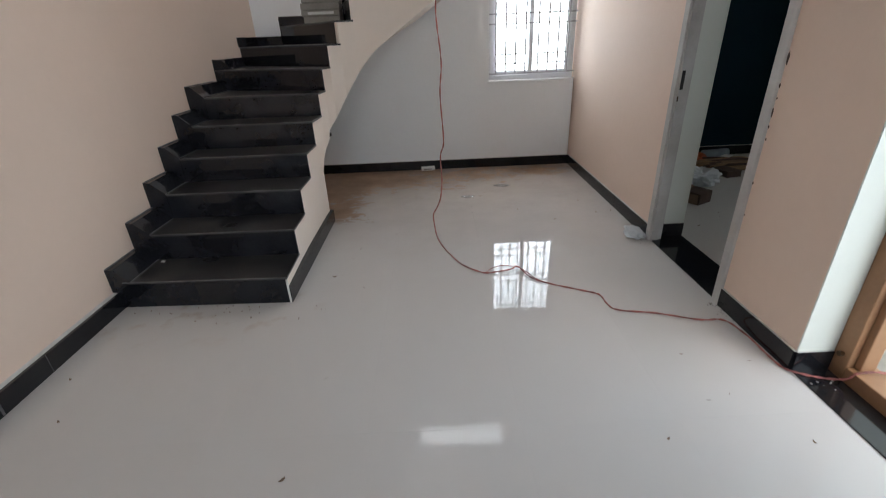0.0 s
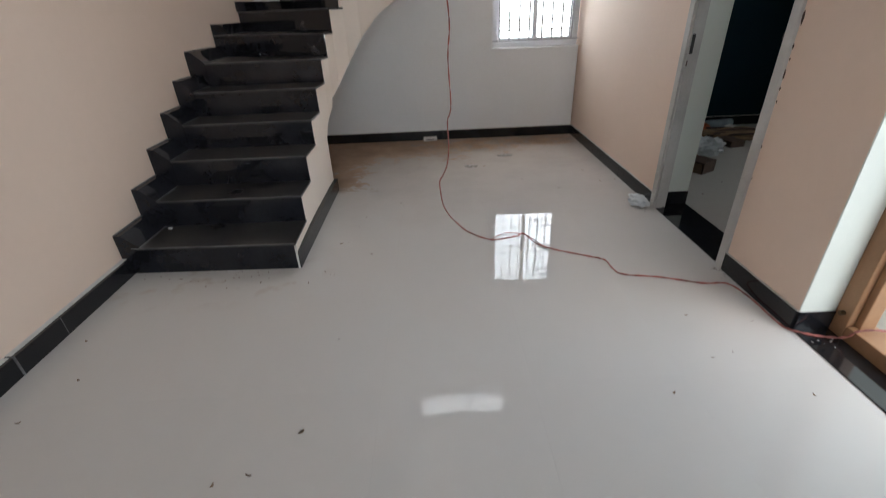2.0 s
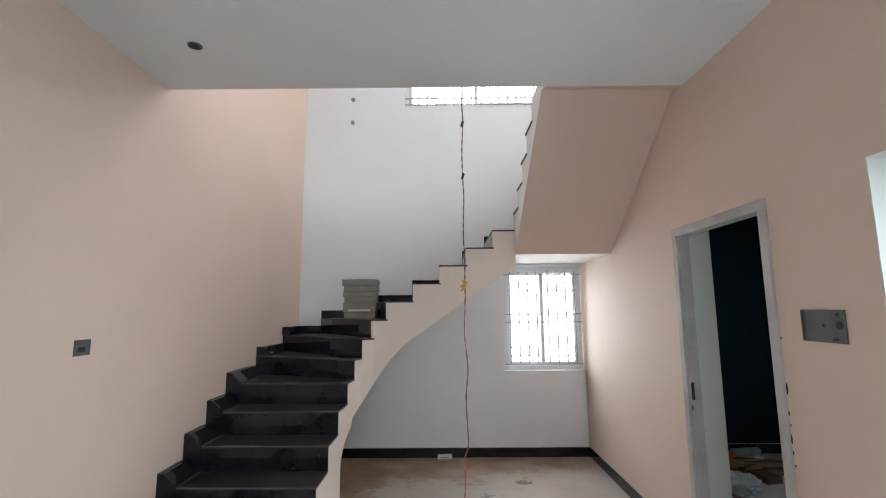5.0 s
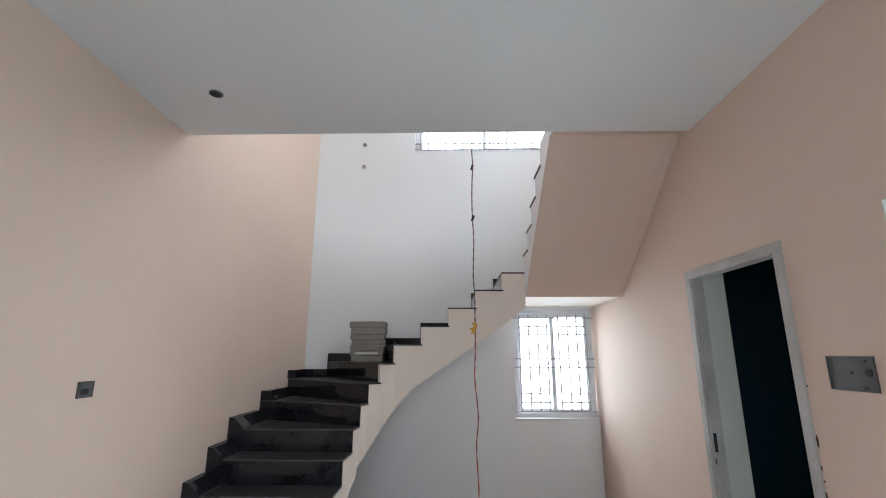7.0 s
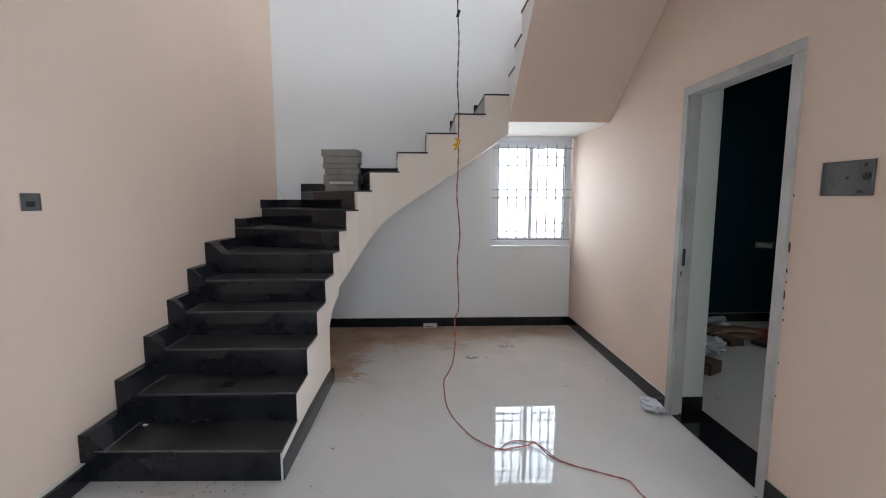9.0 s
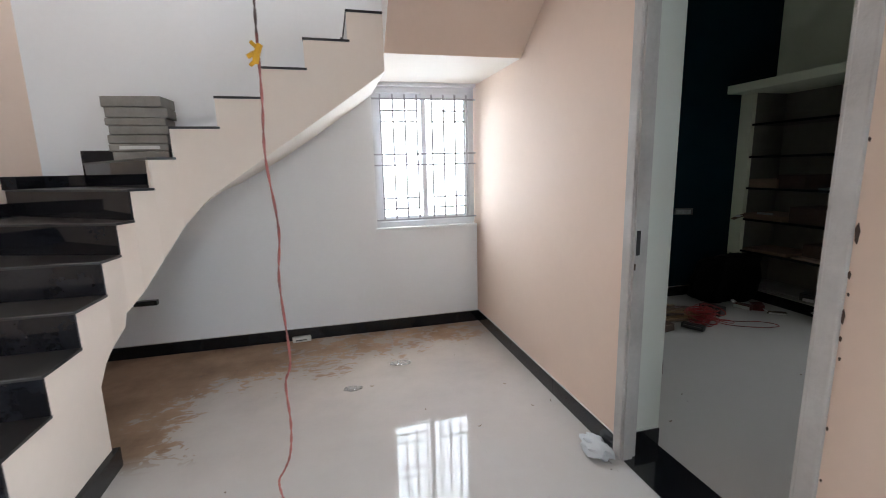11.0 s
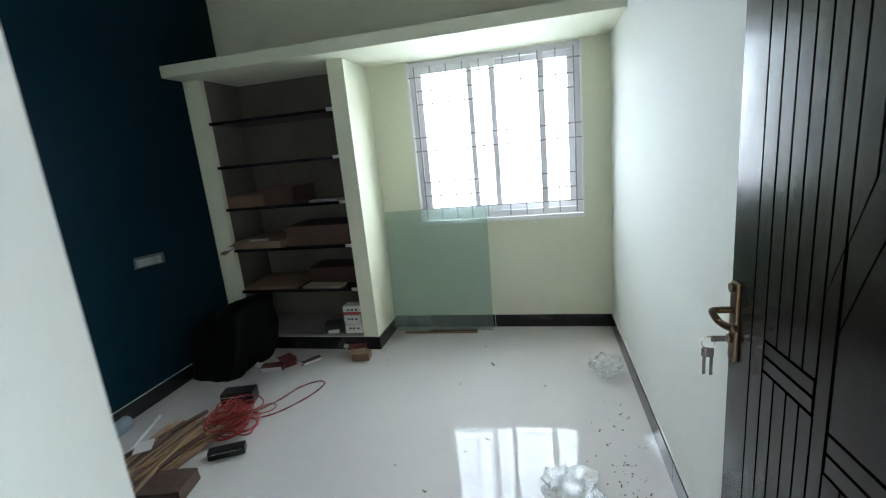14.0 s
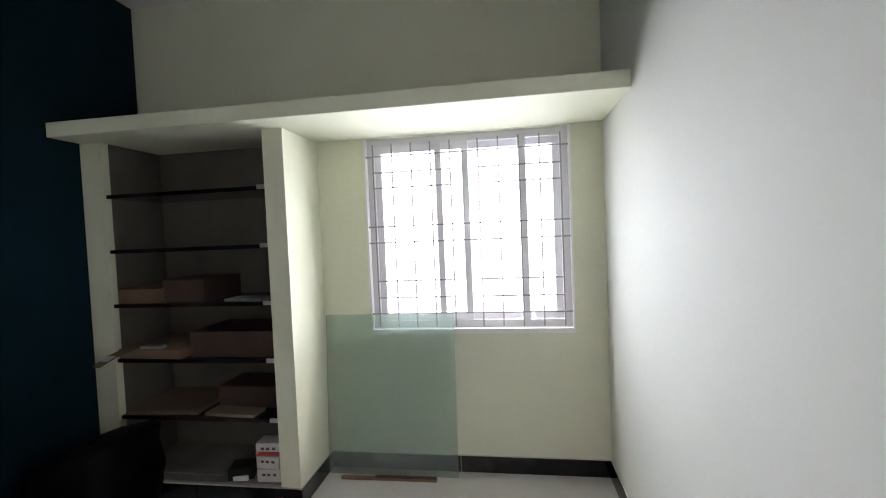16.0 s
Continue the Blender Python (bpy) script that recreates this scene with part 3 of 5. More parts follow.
for name, s in (("jamb", (1.925, E1 - 0.075, 0.0, 2.045, E1 - 0.001, EH - 0.002)), ("jamb", (1.925, E0 + 0.001, 0.0, 2.045, E0 + 0.075, EH - 0.002)),
                ("head", (1.925, E0 + 0.075, EH - 0.115, 2.045, E1 - 0.075, EH - 0.002)), ("sill", (1.925, E0 + 0.075, 0.0, 2.045, E1 - 0.075, 0.07)),
                ("rebate", (1.955, E1 - 0.105, 0.07, 2.02, E1 - 0.075, EH - 0.115)), ("rebate", (1.955, E0 + 0.075, 0.07, 2.02, E0 + 0.105, EH - 0.115))):
    part(name, rounded(boxes(s), 0.006), TEAK, entrance)
bm = bmesh.new()
tube(bm, [(1.924, E1 - 0.04, 0.115), (1.908, E1 - 0.04, 0.115)], 0.011, 10)
part("bolt", bm, BRASS, entrance)
solid("entrance_return", boxes((XR + 0.002, E1 - 0.004, 0.101, 1.924, E1 + 0.02, EH - 0.001)), PALE, "white painted plaster return beside the entrance", "wall", "structure")
solid("entrance_sill_slab", boxes((XR + 0.004, E0 + 0.002, 0.0005, 1.924, E1 - 0.002, 0.006)), GRANITE, "dusty black granite slab inside the entrance", "threshold", "structure")

# ---- skirting ----
def skirting(x0, y0, x1, y1, nx, ny, joints=(), h=0.10, th=0.012):
    """Black skirting along a wall line, set off by the wall's normal; joints are fractions of its length."""
    cuts = [0.0, *joints, 1.0]
    holder = thing("baseboard", (x0, y0, 0), "glossy black granite skirting along the wall foot", "baseboard", kind="structure")
    L = math.hypot(x1 - x0, y1 - y0)
    for a, b in zip(cuts, cuts[1:]):
        a, b = a + (0.002 / L if a else 0), b - (0.002 / L if b < 1 else 0)
        ax, ay, bx_, by_ = x0 + (x1 - x0) * a, y0 + (y1 - y0) * a, x0 + (x1 - x0) * b, y0 + (y1 - y0) * b
        bm = boxes((min(ax, bx_, ax + nx * th, bx_ + nx * th), min(ay, by_, ay + ny * th, by_ + ny * th), 0.001,
                    max(ax, bx_, ax + nx * th, bx_ + nx * th), max(ay, by_, ay + ny * th, by_ + ny * th), h))
        part("skirting_piece", bm, GRANITE, holder)
        if b < 1 and th > 0.03:
            jx, jy = bx_ + (x1 - x0) / L * 0.002, by_ + (y1 - y0) / L * 0.002
            hx, hy = (abs(nx) * th + abs(x1 - x0) / L * 0.0038) / 2, (abs(ny) * th + abs(y1 - y0) / L * 0.0038) / 2
            cx, cy = jx + nx * th / 2, jy + ny * th / 2
            part("joint_filler", boxes((cx - hx, cy - hy, 0.001, cx + hx, cy + hy, h - 0.002)), WORN, holder)
    e_ = th * 0.6
    bm = boxes((min(x0, x1, x0 + nx * e_), min(y0, y1, y0 + ny * e_), h, max(x0, x1, x0 + nx * e_), max(y0, y1, y0 + ny * e_), h + 0.004))
    part("cement_line", bm, JOINT, holder)


skirting(XL, YS, XL, 1.628, 1, 0, (0.25, 0.5, 0.75), th=0.040)
skirting(XL, 1.640, XL, 2.46, 1, 0, (0.32,), th=0.040)
solid("joint_mortar", boxes((XL + 0.0005, 1.629, 0.001, XL + 0.041, 1.639, 0.102)), WORN, "pale mortar between two skirting pieces", "mortar", "structure")
skirting(XN + 0.012, YB, XR - 0.012, YB, 0, -1)
skirting(XR, D1, XR, YB, -1, 0, (0.3, 0.62))
skirting(XR, E1, XR, D0, -1, 0)
skirting(XR, E1, 1.922, E1, 0, -1)
skirting(XR, YS, XR, E0, -1, 0, (0.5,))
skirting(XI, RY1, RX, RY1, 0, -1, (0.3, 0.6))
skirting(RX, RY0, RX, 4.03, -1, 0, (0.5,))
skirting(2.75, RY0, RX - 0.012, RY0, 0, 1, (0.3, 0.6))
skirting(1.845, D1, XI - 0.002, D1, 0, -1)

# ---- staircase ----
stair = thing("staircase", (-1.1, 2.46, 0), "curved concrete staircase with black granite treads and a peach side", "staircase")
# riser lines: outer end on the walls, inner end on the open side
XO = -0.61
INNER = [(XO, 2.44), (XO - 0.012, 2.745), (XO - 0.018, 3.02), (XO - 0.018, 3.30), (XO - 0.018, 3.575), (XO - 0.010, 3.845), (XO + 0.01, 4.01), (-0.56, 4.13), (-0.465, 4.20), (-0.345, 4.225), (-0.10, 4.235), (0.15, 4.24), (0.405, 4.245), (0.66, 4.25)]
OUTER = [(XL, 2.47), (XL, 2.755), (XL, 3.03), (XL, 3.30), (XL, 3.575), (XL, 3.855), (XL, 4.39), (XL, 4.94), (-1.20, YB), (-0.56, YB), (-0.17, YB), (0.14, YB), (0.405, YB), (0.66, YB)]
SX = 0.862      # open side of the upper flight
LAND = ((SX + 0.0, 4.255), (SX + 0.0, YB))


def under(x, y):
    """Height of the soffit over the open edge."""
    if y < 3.98 and x < -0.55:
        ks = ((3.668, 0.0), (3.672, 0.43), (3.745, 0.515), (3.80, 0.55), (3.91, 0.604), (4.02, 0.66))
        v = y
    else:
        ks = ((-0.62, 0.665), (-0.56, 0.77), (-0.465, 0.93), (-0.345, 1.11), (-0.20, 1.27), (0.11, 1.485), (0.42, 1.695), (0.73, 1.91), (0.99, 2.098), (1.1, 2.11))
        v = x
    if v <= ks[0][0]:
        return ks[0][1]
    for (a, za), (b, zb) in zip(ks, ks[1:]):
        if v <= b:
            return za + (zb - za) * (v - a) / (b - a)
    return ks[-1][1]


def outer_between(i, f):
    """Point on the wall line between two riser ends, going round the corner."""
    a = Vector(OUTER[i])
    b = Vector(OUTER[i + 1]) if i + 1 < len(OUTER) else Vector(LAND[1])
    if abs(a.x - b.x) > 0.01 and abs(a.y - b.y) > 0.01:
        c = Vector((XL, YB))
        l1, l2 = (c - a).length, (b - c).length
        d = f * (l1 + l2)
        return a.lerp(c, d / l1) if d <= l1 else c.lerp(b, (d - l1) / l2)
    return a.lerp(b, f)


def inner_between(i, f):
    a = Vector(INNER[i])
    b = Vector(INNER[i + 1]) if i + 1 < len(INNER) else Vector(LAND[0])
    p = a.lerp(b, f)
    return p


G = 0.013
rows = []
for i in range(14):
    top = RISE * (i + 1) - G
    n = 6 if 4 <= i <= 9 else 3
    fr = [k / n for k in range(n)] + [0.9999]
    if i == 4:
        fr = [0.0, 0.25, 0.344, 0.36, 0.45, 0.63, 0.82, 0.9999]
    for f in fr:
        rows.append((inner_between(i, f), outer_between(i, f), top))
bm = bmesh.new()
prev = None
for p, q, top in rows:
    zb = under(p.x, p.y)
    v = [bm.verts.new((p.x, p.y, zb)), bm.verts.new((p.x, p.y, top)), bm.verts.new((q.x + 0.001, q.y - 0.001, top)), bm.verts.new((q.x + 0.001, q.y - 0.001, zb))]
    if prev is None:
        bm.faces.new(v)
    else:
        for k in range(4):
            bm.faces.new((prev[k], prev[(k + 1) % 4], v[(k + 1) % 4], v[k])).material_index = 0 if k == 0 else 1
    prev = v
bm.faces.new(prev[::-1])
part("flight_body", bm, [PALEPEACH, CREAM], stair)


def offset_line(a, b, d):
    """The riser line moved d towards the foot of the stair."""
    a, b = Vector(a), Vector(b)
    t = (b - a).normalized()
    nrm = Vector((-t.y, t.x))
    return a + nrm * d, b + nrm * d


for i in range(14):
    z = RISE * (i + 1)
    n = 6 if 5 <= i <= 9 else 1
    ins = [inner_between(i, k / n) for k in range(n + 1)]
    outs = [outer_between(i, k / n) for k in range(n + 1)]
    if i in (7,):
        outs = [Vector(OUTER[7]), Vector((XL, YB)), Vector(OUTER[8])]
    a, b = offset_line(INNER[i], OUTER[i], 0.015)
    line = Vector(OUTER[i]) - Vector(INNER[i])
    side = line.normalized() * -0.006
    outline = [tuple(b), tuple(a + side)] + [tuple(p + side) for p in ins[1:]] + [tuple(q) for q in outs[::-1][:-1]]
    outline = [(min(max(x, XL + 0.002), XR), min(y, YB - 0.002)) for x, y in outline]
    bm = bmesh.new()
    prism(bm, outline, z - G, z)
    part("tread", bm, TREAD, stair)
    a0, b0_ = offset_line(INNER[i], OUTER[i], 0.012)
    a1, b1_ = Vector(INNER[i]), Vector(OUTER[i])
    s2 = line.normalized() * -0.003
    bm = bmesh.new()
    cheek = line.normalized() * 0.035 if i >= 8 else s2
    prism(bm, [tuple(b0_), tuple(a0 + cheek), tuple(a1 + cheek), tuple(b1_)], z - RISE + 0.001, z - G)
    part("riser", bm, RISER, stair)
    if i >= 8:
        bm = bmesh.new()
        prism(bm, [tuple(a0 + cheek), tuple(a0), tuple(a1), tuple(a1 + cheek)], z - RISE + 0.001, z - G)
        part("plaster_cheek", bm, PALEPEACH, stair, "peach plaster over the riser end")
    # pale worn arris along the nosing
    f0, f1 = offset_line(INNER[i], OUTER[i], 0.0158)
    g0, g1 = offset_line(INNER[i], OUTER[i], 0.0120)
    bm = bmesh.new()
    prism(bm, [tuple(f1 - side * 0.0), tuple(f0 + side), tuple(g0 + side), tuple(g1)], z - 0.0045, z + 0.0008)
    part("worn_edge", bm, WORN, stair)
    # stepped skirting on the wall
    zs0, zs1 = z - RISE + 0.02, z + 0.083
    o0, o1 = Vector(OUTER[i]), (Vector(OUTER[i + 1]) if i < 13 else Vector(LAND[1]))
    bm = bmesh.new()
    lead = 0.014
    if i <= 6:
        # a slab leaning from the wall down to the tread
        xw = wall_x(0.5 * (o0.y + o1.y))
        lean = [(XL + 0.0005, zs0), (XL + 0.0005, zs1), (xw + 0.040, zs1 - 0.002), (xw + 0.125, z + 0.004), (xw + 0.125, zs0)]
        fr_, bk_ = [[bm.verts.new((x_, y_, z_)) for x_, z_ in lean] for y_ in (o0.y - 0.018, o1.y - 0.018)]
        bm.faces.new(fr_), bm.faces.new(bk_[::-1])
        for k in range(5):
            bm.faces.new((fr_[k], bk_[k], bk_[(k + 1) % 5], fr_[(k + 1) % 5]))
    elif i == 7:
        box(bm, XL + 0.0005, o0.y - 0.10, z - 0.001, XN + 0.012, YB - 0.0005, zs1)
        box(bm, XN + 0.012, YB - 0.010, z, o1.x, YB - 0.0005, zs1)
    else:
        box(bm, o0.x - lead, YB - 0.010, zs0, o1.x, YB - 0.0005, zs1)
    part("stepped_skirting", bm, RISER, stair)
    bm = bmesh.new()
    if i <= 7:
        box(bm, XL + 0.0005, o0.y - lead, zs1, XL + 0.012, o1.y if i < 7 else YB - 0.001, zs1 + 0.003)
        if i <= 6:
            box(bm, xw + 0.1235, o0.y - 0.019, z + 0.0005, xw + 0.128, o1.y - 0.019, z + 0.0055)
    else:
        box(bm, o0.x - lead, YB - 0.009, zs1, o1.x, YB - 0.0005, zs1 + 0.003)
    part("cement_line", bm, WORN, stair)
bm = boxes((XO - 0.022, 2.432, 0.001, XO + 0.012, 3.69, 0.10))
part("side_skirting", bm, GRANITE, stair)
part("edge_strip", boxes((XO - 0.004, 2.426, 0.002, XO + 0.006, 2.434, RISE - G)), JOINT, stair)

# landing and upper flight
bm = boxes((SX, 4.25, 2.11, XR - 0.001, YB - 0.001, RISE * 14 - G))
by_normal(bm, lambda n, c: 1 if n.z < -0.5 else 0)
part("landing_slab", bm, [PEACH, CREAM], stair)
part("landing_tread", boxes((SX, 4.23, RISE * 14 - G, XR - 0.001, YB - 0.001, RISE * 14)), GRANITE, stair)
GO = 0.242
bm = bmesh.new()
prof = [(4.25, 2.11), (4.25, RISE * 14 - G)]
for j in range(1, 5):
    y0 = 4.25 - GO * (j - 1)
    prof += [(y0, RISE * (14 + j) - 0.017), (y0 - GO, RISE * (14 + j) - 0.017)]
prof += [(4.25 - 4 * GO, HC + SLAB), (YC + 0.001, HC + SLAB), (YC + 0.001, HC + 0.0)]
prof += [(2.935, HC + 0.035)]
lo = [bm.verts.new((SX, y, z)) for y, z in prof]
hi = [bm.verts.new((XR - 0.001, y, z)) for y, z in prof]
f = bm.faces.new(lo)
f.material_index = 1
bm.faces.new(hi[::-1])
for k in range(len(prof)):
    bm.faces.new((lo[k], hi[k], hi[(k + 1) % len(prof)], lo[(k + 1) % len(prof)]))
part("upper_flight_body", bm, [PEACH, WHITE], stair)
for j in range(1, 5):
    y0, z = 4.25 - GO * (j - 1), RISE * (14 + j)
    part("tread", boxes((SX - 0.008, y0 - GO + 0.0, z - 0.016, XR - 0.001, y0 + 0.02, z - 0.001)), TREAD, stair)
    part("riser", boxes((SX + 0.002, y0, z - RISE + 0.001, XR - 0.001, y0 + 0.012, z - G)), GRANITE, stair)

# ---- cupboard and loft in the room ----
KX, K0, K1 = 4.66, 3.975, 4.092
solid("loft_slab", rounded(boxes((4.475, RY0 + 0.001, 2.077, RX - 0.001, RY1 - 0.001, 2.157)), 0.006), GREEN, "pale green painted concrete loft slab over the cupboard", "loft", "structure")
solid("cupboard_partition", boxes((KX, K0, 0, RX - 0.001, K1, 2.076)), GREEN, "pale green plastered cupboard side wall", "wall", "structure")
solid("cupboard_post", boxes((KX, 5.088, 0, RX - 0.001, RY1 - 0.001, 2.076)), GREEN, "pale green plastered cupboard post beside the teal wall", "wall", "structure")
solid("cupboard_base", boxes((KX + 0.004, K1 + 0.001, 0, RX - 0.001, 5.087, 0.098)), WHITE, "plastered cupboard plinth", "cupboard base", "structure")
solid("cupboard_floor", boxes((KX + 0.001, K1 + 0.001, 0.099, RX - 0.001, 5.087, 0.116)), CEMENT, "dusty stone floor of the open cupboard", "shelf", "structure")
skirting(KX, K0, KX, RY1, -1, 0, (0.5,))
skirting(KX - 0.012, K0, RX - 0.012, K0, 0, -1)
# plaster tone darkened to carry the shade inside the cupboard
SHADEPLASTER = material("dusty bare plaster darkened for shade", (0.17, 0.155, 0.125), 0.9, vary=0.06, scale=2.5, fine=30, bump=0.1, second=(0.11, 0.10, 0.08))
lining = thing("cupboard_lining", (RX, 4.6, 0.12), "dusty bare plaster in the open cupboard, darkened for its shade", "wall", kind="structure")
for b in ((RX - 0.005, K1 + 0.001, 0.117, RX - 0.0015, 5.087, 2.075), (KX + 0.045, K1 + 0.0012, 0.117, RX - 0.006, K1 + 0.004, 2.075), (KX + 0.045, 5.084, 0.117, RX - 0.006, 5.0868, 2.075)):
    part("plaster_face", boxes(b), SHADEPLASTER, lining)
SHELVES = (0.483, 0.818, 1.14, 1.457, 1.776)
for z in SHELVES:
    s = thing("cupboard_shelf", (KX, 4.7, z), "dark stone slab shelf built into the cupboard", "shelf", "cupboard shelves")
    part("slab", rounded(boxes((KX + 0.012, K1 + 0.0005, z - 0.022, RX - 0.001, 5.0875, z)), 0.003), GRANITE, s)
    part("cement_dab", boxes((KX + 0.004, K1 + 0.0006, z - 0.018, KX + 0.012, K1 + 0.05, z + 0.006)), JOINT, s)

# ---- hall: fittings ----
def wall_box(name, bm_outer, inner, label, dots=()):
    t = thing(name, inner, label, "switch box")
    part("metal_box", bm_outer, BOXMETAL, t)
    # dark pieces set on the plate stand for the shade in its holes
    for d in dots:
        part("knockout", d, DARKHOLE, t)


bm = boxes((XL - 0.001, 2.279, 1.386, XL + 0.003, 2.372, 1.458))
for s in ((XL + 0.001, 2.276, 1.383, XL + 0.006, 2.281, 1.461), (XL + 0.001, 2.370, 1.383, XL + 0.006, 2.375, 1.461), (XL + 0.001, 2.281, 1.383, XL + 0.006, 2.370, 1.388), (XL + 0.001, 2.281, 1.456, XL + 0.006, 2.370, 1.461)):
    box(bm, *s)
d1 = boxes((XL + 0.003, 2.30, 1.40, XL + 0.0045, 2.345, 1.425))
wall_box("switch_box", bm, (XL, 2.32, 1.42), "small open grey metal switch box in the wall", (d1,))
bm = boxes((XR - 0.003, 1.850, 1.456, XR + 0.001, 2.062, 1.584))
for s in ((XR - 0.006, 1.847, 1.453, XR - 0.001, 1.853, 1.587), (XR - 0.006, 2.059, 1.453, XR - 0.001, 2.065, 1.587), (XR - 0.006, 1.853, 1.453, XR - 0.001, 2.059, 1.458), (XR - 0.006, 1.853, 1.582, XR - 0.001, 2.059, 1.587)):
    box(bm, *s)
dots = []
for y, z, r in ((1.878, 1.525, 0.015), (1.955, 1.522, 0.006), (1.885, 1.568, 0.006)):
    d = bmesh.new()
    tube(d, [(XR - 0.0032, y, z), (XR - 0.0055, y, z)], r, 12)
    dots.append(d)
dots.append(boxes((XR - 0.0045, 1.888, 1.462, XR - 0.0031, 1.912, 1.474)))
wall_box("switch_box", bm, (XR, 1.955, 1.52), "large open grey metal switch box in the wall", dots)

bm = bmesh.new()
tube(bm, [(-1.178, 2.342, HC - 0.004), (-1.178, 2.342, HC + 0.001)], 0.038, 20)
hook = thing("ceiling_box", (-1.178, 2.342, HC), "round metal ceiling box with a dark disc for its open hole", "ceiling box")
part("rim", bm, BOXMETAL, hook)
# dark disc under the rim, in place of the hole's shade
bm = bmesh.new()
tube(bm, [(-1.182, 2.342, HC - 0.006), (-1.182, 2.342, HC - 0.0035)], 0.027, 20)
part("cavity", bm, DARKHOLE, hook)
for z in (3.83, 4.12):
    bm = bmesh.new()
    tube(bm, [(-0.905, YB + 0.001, z), (-0.905, YB - 0.02, z)], 0.024, 10)
    solid("conduit_stub", bm, CEMENT, "round grey conduit end in the white wall", "conduit", group="conduit ends")
solid("stone_offcut", rounded(boxes((-1.02, YB - 0.05, 0.425, -0.86, YB - 0.0005, 0.462)), 0.003), GRANITE, "dark stone ledge on the wall under the stair", "ledge")

# ---- stack of cement tiles on the stair ----
stack = thing("tile_stack", (-0.72, 4.915, RISE * 9), "stack of grey cement tiles resting on a stair tread", "tile stack")
z = RISE * 9 + 0.001
rnd = random.Random(5)
for k, (w, h, dx) in enumerate(((0.33, 0.062, 0.01), (0.345, 0.050, 0.0), (0.345, 0.058, 0.0), (0.34, 0.058, 0.01), (0.35, 0.050, 0.0), (0.36, 0.068, 0.01), (0.36, 0.070, 0.0))):
    m = Matrix.Translation((-0.725 + dx, 4.915, 0)) @ Matrix.Rotation(radians(rnd.uniform(-4, 4)), 4, "Z")
    bm = bmesh.new()
    box(bm, -w / 2, -0.115, z, w / 2, 0.115, z + h - 0.003, m=m)
    rounded(bm, 0.004, 1)
    part("cement_tile", bm, CEMENT, stack)
    if k == 1:
        bm = bmesh.new()
        box(bm, -w / 2 + 0.06, -0.118, z + 0.012, w / 2 - 0.05, -0.1145, z + 0.034, m=m)
        part("pale_label", bm, PAPER, stack, "pale paper strip")
    z += h

# ---- hanging cable with its run over the floor ----
cable = thing("power_cable", (0.31, 2.87, 0), "twisted red and grey power cable trailing over the floor", "cable")
hang = []
rnd = random.Random(3)
for k in range(21):
    zz = 4.3 - k * 0.125
    q = min(1.0, (zz - 1.735) / 1.3)
    hang.append((0.311 - 0.004 * q + 0.004 * math.sin(k * 1.7) + rnd.uniform(-0.003, 0.003), 2.81 + 0.005 * math.cos(k * 1.3), zz))
cut = len(hang)
hang += [(0.313, 2.81, 1.62), (0.307, 2.81, 1.455), (0.325, 2.815, 1.24), (0.312, 2.82, 1.07), (0.322, 2.83, 0.81), (0.300, 2.84, 0.72), (0.303, 2.85, 0.568), (0.29, 2.87, 0.446), (0.264, 2.89, 0.373),
         (0.241, 2.90, 0.33), (0.24, 2.915, 0.27), (0.254, 2.955, 0.15), (0.277, 2.99, 0.077), (0.312, 3.008, 0.012), (0.35, 2.925, 0.006)]
for n_, a, b, mat in (("upper_run", 0, cut, GREYCABLE), ("lower_run", cut - 1, len(hang), CABLE)):
    bm = bmesh.new()
    pts = spline(hang[a:b], 8)
    for ph in (0, math.pi):
        tube(bm, [p + Vector((0.0022 * math.cos(i * 0.9 + ph), 0.0022 * math.sin(i * 0.9 + ph), 0)) for i, p in enumerate(pts)], 0.0025, 6)
    part(n_, bm, mat, cable, "", True)
floor_run = [(0.335, 2.965, 0.004), (0.35, 2.925, 0.004), (0.414, 2.787, 0.004), (0.538, 2.668, 0.004), (0.64, 2.675, 0.004), (0.722, 2.695, 0.006), (0.764, 2.71, 0.014), (0.82, 2.58, 0.006), (0.907, 2.502, 0.004), (1.079, 2.405, 0.004), (1.165, 2.35, 0.004),
             (1.175, 2.26, 0.004), (1.21, 2.19, 0.004), (1.39, 2.145, 0.004), (1.58, 2.07, 0.004), (1.70, 2.055, 0.004), (1.735, 1.93, 0.004), (1.736, 1.80, 0.004), (1.742, 1.70, 0.004), (1.775, 1.655, 0.009), (1.85, 1.615, 0.011), (1.908, 1.578, 0.035), (1.935, 1.562, 0.078), (2.05, 1.545, 0.078), (2.25, 1.50, -0.012)]
bm = bmesh.new()
pts = spline(floor_run, 8)
for ph in (0, math.pi):
    tube(bm, [p + Vector((0.0023 * math.cos(i * 0.8 + ph), 0.0023 * math.sin(i * 0.8 + ph), 0.003 + 0.002 * math.sin(i * 0.8 + ph))) for i, p in enumerate(pts)], 0.0027, 5)
part("floor_run", bm, CABLE, cable, "", True)
bm = bmesh.new()
loop = [(0.56, 2.672, 0.006), (0.60, 2.72, 0.006), (0.66, 2.75, 0.006), (0.74, 2.72, 0.012), (0.79, 2.66, 0.02), (0.85, 2.56, 0.008), (0.90, 2.51, 0.008)]
tube(bm, spline(loop, 8), 0.0027, 5)
part("slack_loop", bm, CABLE, cable, "", True)
bm = bmesh.new()
